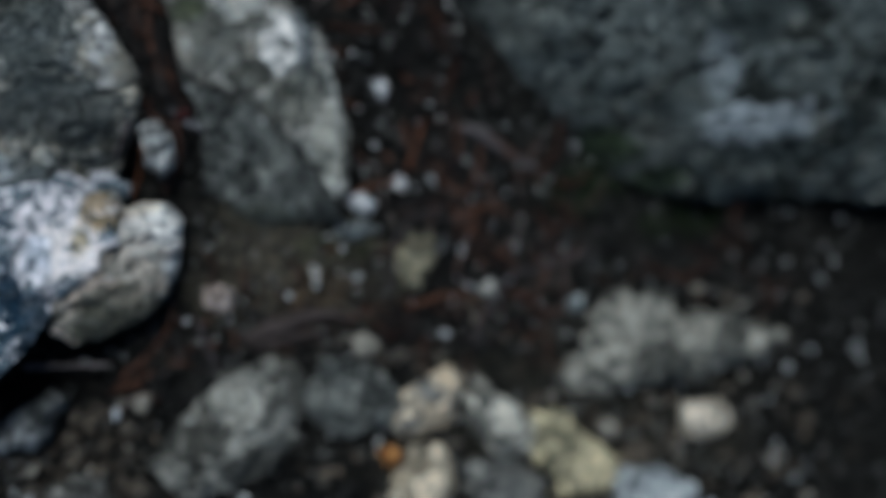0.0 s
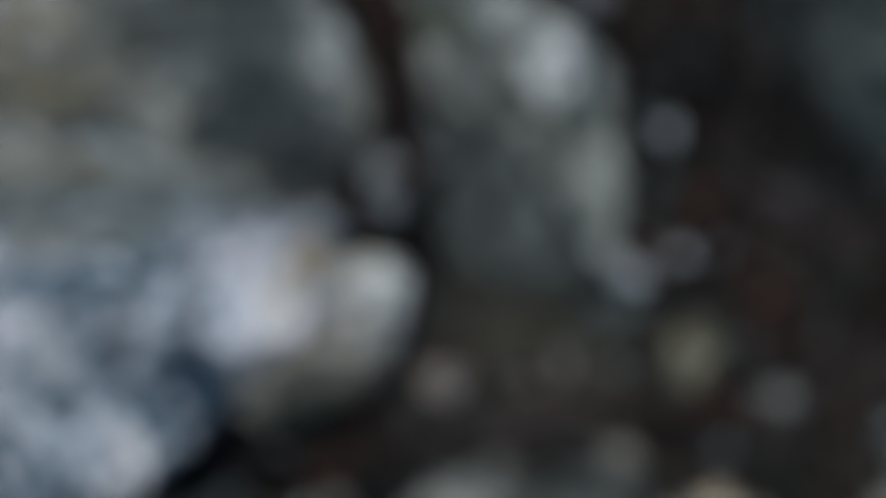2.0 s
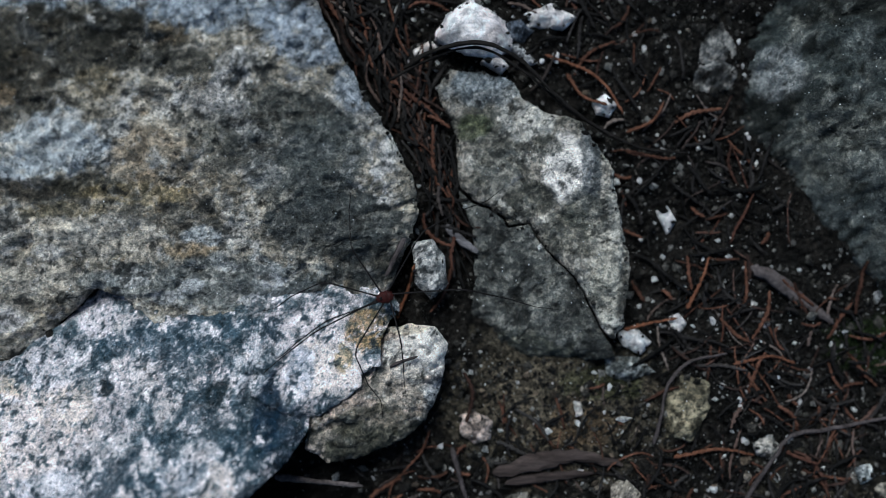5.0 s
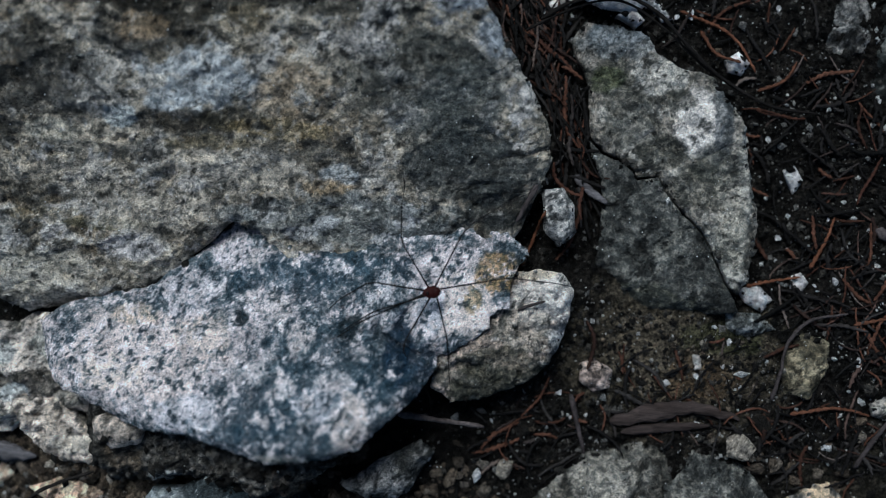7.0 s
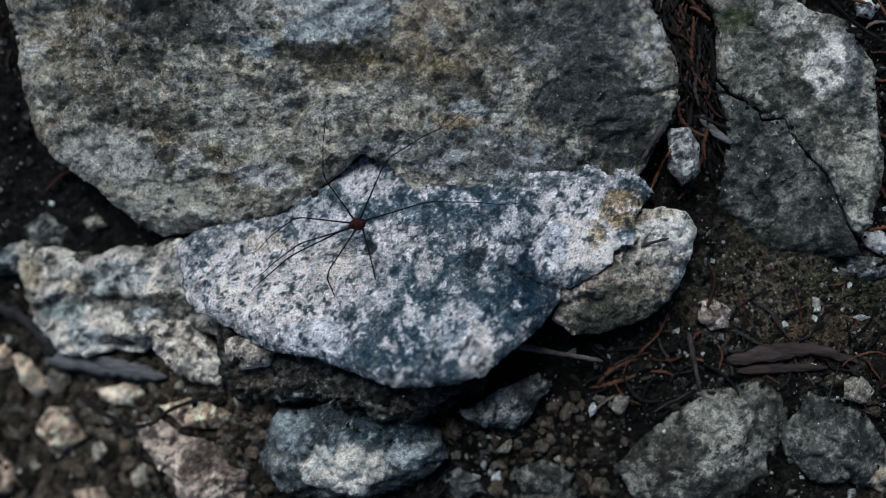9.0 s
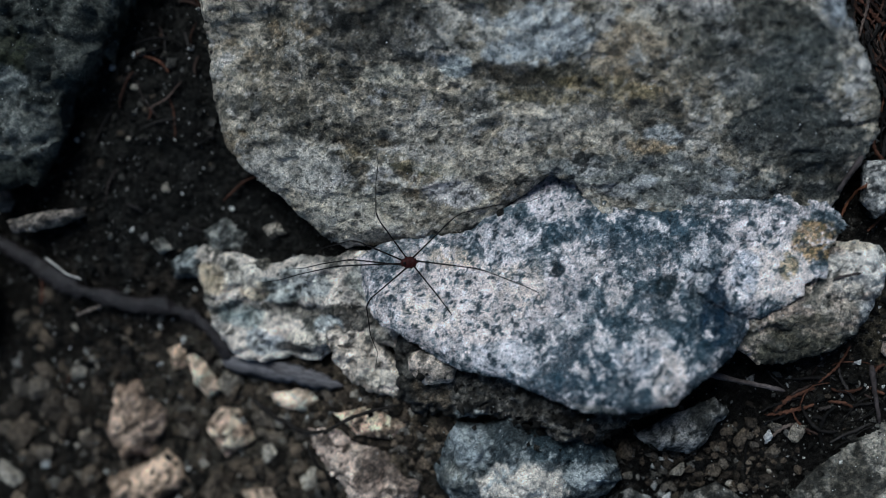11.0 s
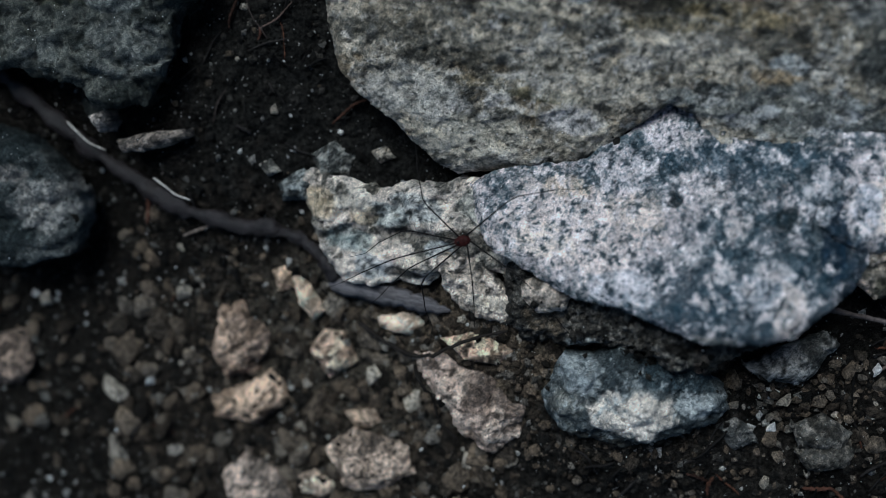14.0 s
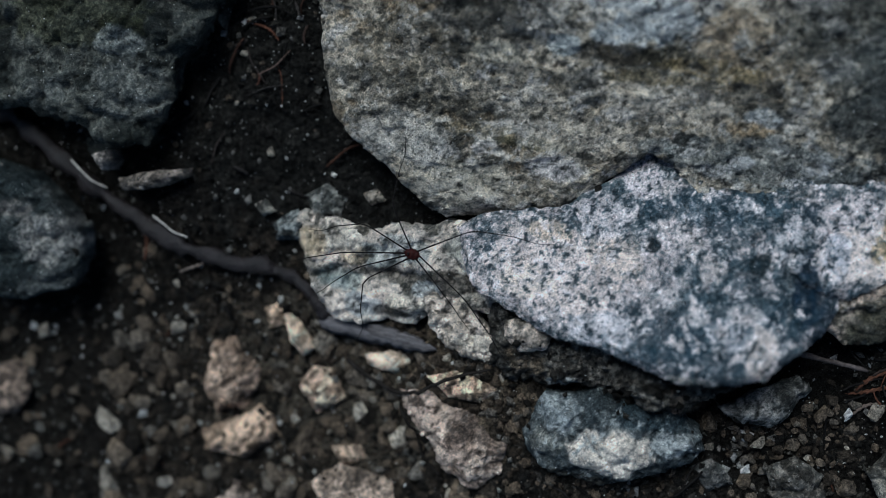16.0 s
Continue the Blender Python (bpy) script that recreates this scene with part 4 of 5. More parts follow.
def stones():
    stone("speckled_stone", "pale speckled angular limestone", [(-155, -95), (-148, -91), (-139, -95), (-129, -97), (-122, -104), (-123, -112), (-130, -118), (-138, -115), (-144, -107), (-151, -102)], 10, (0.356, 0.272, 0.228), (0.691, 0.544, 0.465), 103)
    stone("dark_chunk", "dark angular rock chunk with an ochre edge", [(-61, -82), (-52, -76), (-39, -69), (-36, -73), (-42, -82), (-45, -84), (-53, -85)], 13, (0.135, 0.135, 0.128), (0.360, 0.352, 0.345), 107)
    stone("flat_grey_rock", "flat grey-brown rock half sunk in litter", [(-15, -93), (-2, -82), (8, -72), (26, -68), (29, -79), (26, -93), (16, -102), (-6, -105)], 10, (0.124, 0.115, 0.099), (0.310, 0.290, 0.257), 109)
    stone("dull_grey_rock", "dull dark-grey rock half sunk in litter", [(30, -80), (37, -70), (47, -71), (57, -82), (54, -91), (38, -93), (31, -87)], 8, (0.093, 0.093, 0.087), (0.217, 0.211, 0.192), 111)
    stone("orange_tipped_stone", "grey stone with an orange-stained edge", [(53, -94), (59, -83), (73, -78), (78, -82), (74, -94), (62, -98)], 8, (0.345, 0.325, 0.302), (0.640, 0.507, 0.360), 113)
    stone("grey_stone", "rough grey stone among the gravel", [(78, -86), (89, -88), (98, -97), (95, -106), (84, -106), (77, -96)], 7, (0.265, 0.250, 0.221), (0.530, 0.488, 0.419), 115)
    stone("yellowish_stone", "yellowish limestone among the gravel", [(97, -95), (108, -95), (116, -107), (124, -115), (120, -123), (105, -123), (99, -111)], 8, (0.345, 0.300, 0.198), (0.636, 0.537, 0.349), 117)
    stone("long_pale_stone", "long pale flat stone at the boulder's foot", [(110, -80), (120, -67), (128, -60), (142, -63), (148, -71), (162, -71), (179, -80), (166, -87), (144, -91), (122, -91), (111, -89)], 12, (0.163, 0.152, 0.131), (0.375, 0.344, 0.294), 119)
    stone("tan_stone", "tan stone with a pale face", [(53, -110), (60, -100), (69, -102), (71, -114), (65, -122), (52, -120)], 8, (0.478, 0.388, 0.279), (0.640, 0.539, 0.411), 121)
    stone("dark_grey_stone", "dark grey stone among the gravel", [(72, -107), (87, -108), (101, -117), (96, -128), (77, -123)], 6, (0.133, 0.125, 0.116), (0.251, 0.237, 0.215), 123)
    stone("bluish_stone", "bluish-grey stone among the gravel", [(124, -118), (137, -118), (149, -126), (146, -136), (123, -132)], 7, (0.300, 0.312, 0.325), (0.525, 0.537, 0.537), 125)
    stone("buff_stone", "small buff stone among the gravel", [(146, -99), (159, -100), (164, -108), (152, -112), (145, -107)], 6, (0.371, 0.312, 0.244), (0.596, 0.512, 0.419), 127)
    stone("pale_block", "small pale block under the crusted rock", [(-125, -62.5), (-118, -60.5), (-111, -65), (-113, -69.5), (-120, -70.5), (-124.5, -67)], 24, (0.38, 0.33, 0.285), (0.60, 0.52, 0.46), 129)
    stone("orange_chip", "small orange-stained chip among the gravel", [(49, -100), (54, -98), (57, -102), (52, -105)], 8, (0.42, 0.17, 0.05), (0.56, 0.26, 0.09), 211)
    stone("flat_pale_chip", "flat bluish-grey flake at the tip of the cracked stone", [(44, -30.5), (52, -31), (57, -35), (50, -37), (44, -36)], 4, (0.12, 0.125, 0.12), (0.3, 0.31, 0.31), 213)
    stone("grey_fragment", "pale grey fragment half sunk in black soil", [(-193, -37), (-187, -33), (-180, -36), (-182, -42), (-190, -43)], 5, (0.12, 0.122, 0.115), (0.28, 0.28, 0.265), 221)
    stone("grey_fragment", "bluish-grey fragment at the heap's edge", [(-202, -47), (-195, -42), (-190, -45), (-192, -51), (-200, -52)], 6, (0.15, 0.16, 0.16), (0.32, 0.34, 0.34), 223)
    stone("small_fragment", "small pale fragment on black soil", [(-208, -42), (-205, -40), (-202, -43), (-205, -45)], 4, (0.2, 0.19, 0.17), (0.36, 0.34, 0.3), 225)
    stone("small_fragment", "small pale fragment under the slab's edge", [(-175, -34), (-171, -32), (-168, -35), (-172, -37)], 5, (0.24, 0.21, 0.18), (0.42, 0.38, 0.33), 227)
    stone("small_fragment", "small grey fragment on black soil", [(-178, -45), (-173, -43), (-170, -46), (-175, -48)], 9, (0.22, 0.2, 0.17), (0.44, 0.4, 0.34), 229)
    stone("pitted_stone", "small pale pitted stone wedged in the crevice", [(-8, 0), (-3, 1), (0, -3), (1, -10), (-3, -14), (-8, -10)], 12, (0.2, 0.2, 0.2), (0.5, 0.49, 0.48), 131)
    stone("brown_stone", "blunt grey-brown stone on the gravel", [(-220, -89), (-213, -86), (-204, -96), (-206, -107), (-216, -112), (-222, -104)], 11, (0.361, 0.257, 0.193), (0.570, 0.424, 0.333), 133)
    stone("angular_tan_stone", "angular tan stone with a bright face", [(-190, -100), (-186, -92), (-180, -92), (-174, -100), (-182, -106)], 9, (0.528, 0.381, 0.287), (0.781, 0.576, 0.450), 135)
    stone("broad_tan_stone", "broad tan stone on the gravel", [(-220, -119), (-204, -108), (-194, -115), (-204, -126), (-218, -125)], 8, (0.361, 0.257, 0.186), (0.600, 0.442, 0.333), 137)
    stone("rough_grey_stone", "rough pale-grey stone on the gravel", [(-179, -128), (-172, -120), (-155, -123), (-152, -132), (-162, -139), (-174, -138)], 9, (0.374, 0.289, 0.233), (0.639, 0.502, 0.410), 139)
    stone("white_topped_stone", "grey stone with a whitish top", [(-215, -145), (-208, -134), (-197, -140), (-192, -149), (-200, -157), (-212, -151)], 10, (0.261, 0.214, 0.183), (0.609, 0.485, 0.413), 141)
    stone("large_pale_stone", "large pale-grey stone on the gravel", [(-161, -154), (-149, -144), (-137, -136), (-120, -140), (-111, -151), (-136, -160), (-158, -162)], 10, (0.426, 0.347, 0.279), (0.588, 0.517, 0.405), 143)
    stone("small_pale_stone", "small pale stone on the gravel", [(-190, -141), (-185, -138), (-178, -141), (-181, -146), (-188, -146)], 6, (0.505, 0.390, 0.312), (0.814, 0.632, 0.512), 145)
    stone("cream_chip", "cream stone chip beside the root", [(-204, -75), (-199, -72), (-196, -79), (-202, -81)], 6, (0.427, 0.314, 0.226), (0.619, 0.461, 0.347), 147)
    stone("narrow_cream_stone", "narrow cream stone beside the root", [(-197, -76), (-193, -75), (-186, -85), (-189, -88), (-194, -84)], 7, (0.553, 0.413, 0.303), (0.913, 0.679, 0.513), 149)
    stone("white_flat_stone", "flat whitish stone lying by the root", [(-250, -39), (-243, -36), (-230, -34), (-229, -36), (-237, -40), (-248, -42)], 12, (0.208, 0.18, 0.162), (0.319, 0.273, 0.242), 151)
    stone("worn_grey_stone", "worn grey stone on the gravel", [(-295, -110), (-286, -106), (-281, -115), (-285, -124), (-296, -125)], 8, (0.195, 0.150, 0.125), (0.326, 0.249, 0.202), 153)
    stone("little_buff_stone", "little buff stone on the gravel", [(-177, -117), (-167, -114), (-165, -118), (-172, -122)], 6, (0.477, 0.356, 0.271), (0.702, 0.529, 0.411), 155)
    stone("small_bluish_stone", "small bluish-white stone on dark soil", [(-107, -135), (-99, -131), (-94, -138), (-101, -144)], 6, (0.29, 0.297, 0.304), (0.551, 0.551, 0.551), 157)
    stone("grey_pebble_stone", "small grey stone beside the rounded stone", [(-65, -103), (-57, -100), (-53, -104), (-59, -108)], 7, (0.144, 0.144, 0.141), (0.252, 0.246, 0.24), 159)
    stone("brown_flat_stone", "flat brownish stone on dark soil", [(-42, -105), (-34, -99), (-26, -103), (-28, -109), (-38, -110)], 7, (0.102, 0.093, 0.081), (0.162, 0.15, 0.135), 161)
    stone("low_grey_stone", "low pale-grey stone on the gravel", [(-219, -159), (-210, -153), (-197, -159), (-200, -170), (-216, -172)], 8, (0.326, 0.267, 0.225), (0.543, 0.437, 0.365), 163)
    stone("dusky_stone", "dusky grey stone on the gravel", [(-258, -163), (-248, -158), (-237, -163), (-245, -170), (-257, -170)], 7, (0.195, 0.155, 0.125), (0.326, 0.258, 0.209), 165)
    stone("chalky_stone", "chalky flat stone on the gravel", [(-277, -176), (-263, -169), (-244, -170), (-244, -180), (-276, -186)], 8, (0.435, 0.364, 0.312), (0.673, 0.551, 0.467), 167)
    stone("flat_cream_stone", "flat cream stone under the root", [(-168, -84), (-159, -81), (-151, -84), (-158, -88), (-167, -87)], 8, (0.572, 0.427, 0.312), (0.977, 0.744, 0.566), 169)
    stone("flaky_brown_stone", "flaky brownish stone on the gravel", [(-147, -86), (-138, -83), (-126, -86), (-130, -91), (-140, -91)], 8, (0.439, 0.323, 0.236), (0.877, 0.627, 0.471), 171)
    stone("dull_buff_stone", "dull buff stone on dark soil", [(-44, -98), (-36, -93), (-28, -98), (-30, -104), (-41, -104)], 8, (0.12, 0.111, 0.099), (0.198, 0.186, 0.171), 173)
    stone("little_grey_stone", "little grey stone on dark soil", [(-66, -101), (-60, -98), (-55, -101), (-60, -104)], 7, (0.156, 0.156, 0.15), (0.24, 0.234, 0.228), 175)
    stone("pinkish_pebble", "pinkish-white flat pebble beside the broken rock", [(4, -46), (8, -45), (13, -48), (12, -53), (8, -54), (4, -51)], 5, (0.42, 0.33, 0.29), (0.56, 0.45, 0.40), 177)
    stone("olive_clod", "olive-brown crumbly stone in the litter", [(59, -42), (65, -36), (72, -39), (71, -46), (66, -53), (60, -52)], 6, (0.17, 0.145, 0.10), (0.30, 0.26, 0.18), 179)
    stone("big_white_stone", "chalk-white angular stone on the litter", [(-1, 55), (1, 62), (9, 65.5), (17, 60), (19, 53), (14, 50.5), (6, 52)], 13, (0.72, 0.632, 0.626), (0.8, 0.735, 0.727), 181)
    stone("white_stone", "chalk-white stone on the litter", [(23, 62), (30, 65), (37, 62), (33, 58), (25, 59)], 6, (0.62, 0.558, 0.543), (0.8, 0.716, 0.699), 183)
    stone("white_chip", "chalk-white chip in the litter", [(-10, 52), (-3, 56), (0, 54), (-6, 51)], 5, (0.62, 0.539, 0.506), (0.78, 0.688, 0.662), 185)
    stone("white_chip", "chalk-white chip beside the cracked stone", [(11, 49), (15, 51), (18, 48), (16, 46)], 8, (0.66, 0.586, 0.561), (0.8, 0.716, 0.699), 187)
    stone("grey_sliver", "pale grey stone sliver by the white stone", [(18, 54), (21, 54), (26, 49), (23, 48)], 6, (0.4, 0.4, 0.42), (0.58, 0.58, 0.6), 189)
    stone("blue_grey_pebble", "dark blue-grey pebble by the white stone", [(18, 60), (22, 61), (25, 58), (22, 55), (19, 56)], 5, (0.1, 0.12, 0.16), (0.2, 0.22, 0.27), 190)
    stone("white_pebble", "white pebble on the dark soil", [(41, 38), (44, 40), (47, 37), (45, 34), (42, 35)], 5, (0.62, 0.558, 0.552), (0.8, 0.725, 0.708), 191)
    stone("white_pebble", "white pebble on the dark soil", [(58.5, 8.5), (61.5, 9.5), (63.5, 6), (61, 2.5)], 5, (0.64, 0.586, 0.57), (0.8, 0.744, 0.736), 193)
    stone("white_pebble", "white pebble at the tip of the cracked stone", [(47, -25), (52, -22.5), (56, -27), (53, -30.5), (49, -28)], 7, (0.62, 0.558, 0.543), (0.8, 0.744, 0.727), 195)
    stone("white_pebble", "white pebble on the dark soil", [(61.5, -20.5), (64, -19.5), (66, -22), (64, -24.5), (61.5, -23.5)], 5, (0.64, 0.586, 0.57), (0.8, 0.744, 0.736), 197)
    stone("white_chip", "whitish chip by the root", [(-258, -33), (-254, -31), (-252, -34), (-254, -37)], 14, (0.291, 0.273, 0.265), (0.389, 0.353, 0.335), 199)
    stone("sunken_stone", "pale grey stone sunk in dark soil", [(66, 46), (70, 56), (77, 60), (81, 52), (78, 42), (71, 40)], 2.8, (0.07, 0.067, 0.064), (0.26, 0.25, 0.24), 207)
    stone("little_white_chip", "white chip on brown soil", [(35, -43), (37, -43), (37.5, -46.5), (35.5, -47)], 3, (0.55, 0.493, 0.442), (0.7, 0.623, 0.57), 201)
    stone("greyish_pebble", "greyish-white pebble in the litter", [(84, -55), (88, -53.5), (91, -56), (89, -59), (85, -58)], 5, (0.25, 0.235, 0.215), (0.44, 0.41, 0.375), 203)
    stone("bluish_pebble", "bluish-white pebble in the litter", [(111, -62), (115, -61), (116, -64), (113, -66)], 5, (0.28, 0.3, 0.31), (0.46, 0.48, 0.48), 205)


# ---- loose pebbles, grit and litter ----
def lump_mesh(name, seed, mat, detail=3):
    """A small broken pebble about one unit across, with crisp faces and a rough skin."""
    bm = bmesh.new()
    bmesh.ops.create_icosphere(bm, subdivisions=detail, radius=0.5)
    off = Vector((seed * 3.1, seed * 1.7, seed * 0.9))
    for v in bm.verts:
        d = v.co.normalized()
        v.co = d * (0.5 + 0.18 * noise.noise(d * 1.4 + off))
        v.co.z *= 0.72
    rng = random.Random(seed)
    for _ in range(13):       # broken faces
        n = Vector((rng.gauss(0, 1), rng.gauss(0, 1), rng.gauss(0.3, 1))).normalized()
        cut = rng.uniform(0.2, 0.32)
        for v in bm.verts:
            over = v.co.dot(n) - cut
            if over > 0:
                v.co -= n * over
    if detail > 2:
        for v in bm.verts:
            v.co *= 1 + 0.07 * noise.noise(v.co * 6 + off) + 0.045 * noise.noise(v.co * 15 + off)
    me = bpy.data.meshes.new(name)
    bm.to_mesh(me)
    bm.free()
    me.materials.append(mat)
    me.polygons.foreach_set("use_smooth", np.zeros(len(me.polygons), bool))
    return me


def pebbles():
    rng = random.Random(7)
    kinds = [lump_mesh("pebble", 10 + k, PEBBLE) for k in range(7)]
    whites = [lump_mesh("pebble", 30 + k, WHITE) for k in range(4)]
    fields = [  # centre, half size, count, sizes, white share, label
        ((-190, -118), (66, 38), 44, (8, 17), 0.0, "angular tan-grey stone half sunk in the gravel"),
        ((-215, -125), (85, 55), 80, (3.5, 10), 0.0, "tan and grey pebble of the gravel bed"),
        ((-140, -105), (55, 45), 50, (3, 9), 0.02, "tan and grey pebble of the gravel bed"),
        ((-60, -115), (55, 25), 16, (2.5, 7), 0.0, "dull pebble on dark soil"),
        ((110, -105), (80, 42), 55, (4, 12), 0.1, "grey and buff pebble of the gravel bed"),
        ((70, 10), (32, 55), 30, (1.4, 3.4), 0.8, "white grit pebble on dark soil"),
        ((75, -50), (40, 22), 24, (1.4, 3.8), 0.7, "white grit pebble in the litter"),
        ((20, -55), (34, 20), 16, (1.5, 3.5), 0.4, "pale grit pebble on brown soil"),
        ((10, 58), (30, 10), 14, (1.5, 4), 0.7, "white grit pebble in the litter"),
        ((-45, -90), (34, 16), 40, (3, 10), 0.02, "dull grey-brown stone in the dark rubble"),
        ((-205, -10), (35, 34), 18, (1.5, 4.5), 0.05, "grey pebble on black soil"),
    ]
    for (cx, cy), (hx, hy), count, (small, big), white, label in fields:
        done = tries = 0
        while done < count and tries < count * 12:
            tries += 1
            x, y = cx + rng.uniform(-1, 1) * hx, cy + rng.uniform(-1, 1) * hy
            size = small + (big - small) * rng.random() ** 2.2
            if not free_of_rock(np.array([x]), np.array([y]), size * 0.25)[0]:
                continue
            pick = rng.choice(whites) if rng.random() < white else rng.choice(kinds)
            ob = new("pebble", pick)
            z = float(ground_height(x, y)) + size * (0.16 if size < 8 else 0.04)
            ob.matrix_world = pose(x / 1000, y / 1000, z / 1000, rng.uniform(-25, 25), rng.uniform(-25, 25), rng.uniform(0, 360)) @ Matrix.Diagonal(
                (size / 1000 * rng.uniform(0.8, 1.4), size / 1000 * rng.uniform(0.7, 1.1), size / 1000 * rng.uniform(0.7, 1.0), 1))
            tagged(ob, label, "pebble", "loose pebbles")
            done += 1


def grit():
    """Crumbs of stone and earth, too many to count."""
    rng = np.random.default_rng(5)
    octa = np.array([(1, 0, 0), (0, 1, 0), (-1, 0, 0), (0, -1, 0), (0, 0, 1), (0, 0, -1)], float)
    tri = np.array([(0, 1, 4), (1, 2, 4), (2, 3, 4), (3, 0, 4), (1, 0, 5), (2, 1, 5), (3, 2, 5), (0, 3, 5)])
    n = 66000
    x, y = rng.uniform(-320, 230, n), rng.uniform(-190, 90, n)
    fine = np.arange(n) >= 32000
    x[fine], y[fine] = rng.uniform(-20, 150, fine.sum()), rng.uniform(-75, 70, fine.sum())
    keep = free_of_rock(x, y, -1.0) | (inside(x, y, [(-124, -66), (-80, -74), (-60, -72), (-62, -84), (-88, -86), (-106, -80)]) > 0)
    x, y, fine = x[keep], y[keep], fine[keep]
    n = len(x)
    size = np.where(fine, 0.55, 1.0) * (0.3 + 1.5 * rng.random(n) ** 4 + 0.6 * rng.random(n) ** 2 * ramp(-y, 60, 110))
    z = surface_height(x, y) + size * 0.2
    v = octa[None] * (0.6 + 0.7 * rng.random((n, 6, 1))) * size[:, None, None] * (0.6 + 0.6 * rng.random((n, 1, 3)))
    a = rng.uniform(0, 2 * math.pi, n)
    c, s = np.cos(a)[:, None], np.sin(a)[:, None]
    v = np.stack([v[..., 0] * c - v[..., 1] * s, v[..., 0] * s + v[..., 1] * c, v[..., 2] * 0.8], -1)
    v = v + np.stack([x, y, z], -1)[:, None]
    faces = (tri[None] + 6 * np.arange(n)[:, None, None]).reshape(-1, 3)
    ob = link_mesh("grit", v.reshape(-1, 3) / 1000, faces, GRIT, smooth=False)
    tagged(ob, "fine stone grit and earth crumbs on the soil", "grit", kind="stuff")


def gravel():
    """Small packed stones of the gravel beds, too many to count."""
    rng = np.random.default_rng(15)
    kinds = []
    for k in range(6):
        me = lump_mesh("gravel_seed", 50 + k, PEBBLE, 2)
        co = np.empty(len(me.vertices) * 3)
        me.vertices.foreach_get("co", co)
        kinds.append((co.reshape(-1, 3), np.array([list(p.vertices) for p in me.polygons])))
        bpy.data.meshes.remove(me)
    verts, faces, base = [], [], 0
    beds = [((-205, -120), (95, 62), 420, 1.5, 10.0), ((-140, -95), (40, 40), 240, 1.5, 7.0), ((110, -105), (85, 42), 420, 2.0, 7.0),
            ((-60, -112), (55, 30), 180, 1.2, 4.0), ((30, -45), (24, 16), 120, 0.8, 3.0), ((-135, -86), (34, 16), 620, 1.0, 5.5), ((-165, -84), (40, 16), 420, 1.0, 5.5), ((-205, -108), (60, 40), 500, 1.0, 5.0), ((-100, -113), (40, 16), 300, 0.8, 3.5), ((-45, -88), (36, 16), 420, 0.8, 4.5)]
    for (cx, cy), (hx, hy), count, small, big in beds:
        x, y = cx + rng.normal(0, 0.5, count) * hx, cy + rng.normal(0, 0.5, count) * hy
        size = small + (big - small) * rng.random(count) ** 2
        ok = free_of_rock(x, y, 0.0)
        z = ground_height(x, y)
        for px, py, pz, s in zip(x[ok], y[ok], z[ok], size[ok]):
            v, f = kinds[rng.integers(6)]
            turn = np.array(Euler((rng.normal(0, 0.5), rng.normal(0, 0.5), rng.uniform(0, 6.28))).to_matrix())
            verts.append((v * (s * rng.uniform(0.7, 1.3, 3))) @ turn.T + (px, py, pz + s * 0.05))
            faces.append(f + base)
            base += len(v)
    ob = link_mesh("gravel", np.concatenate(verts) / 1000, np.concatenate(faces), GRAVEL, smooth=False)
    tagged(ob, "small packed tan and grey gravel stones", "gravel", kind="stuff")


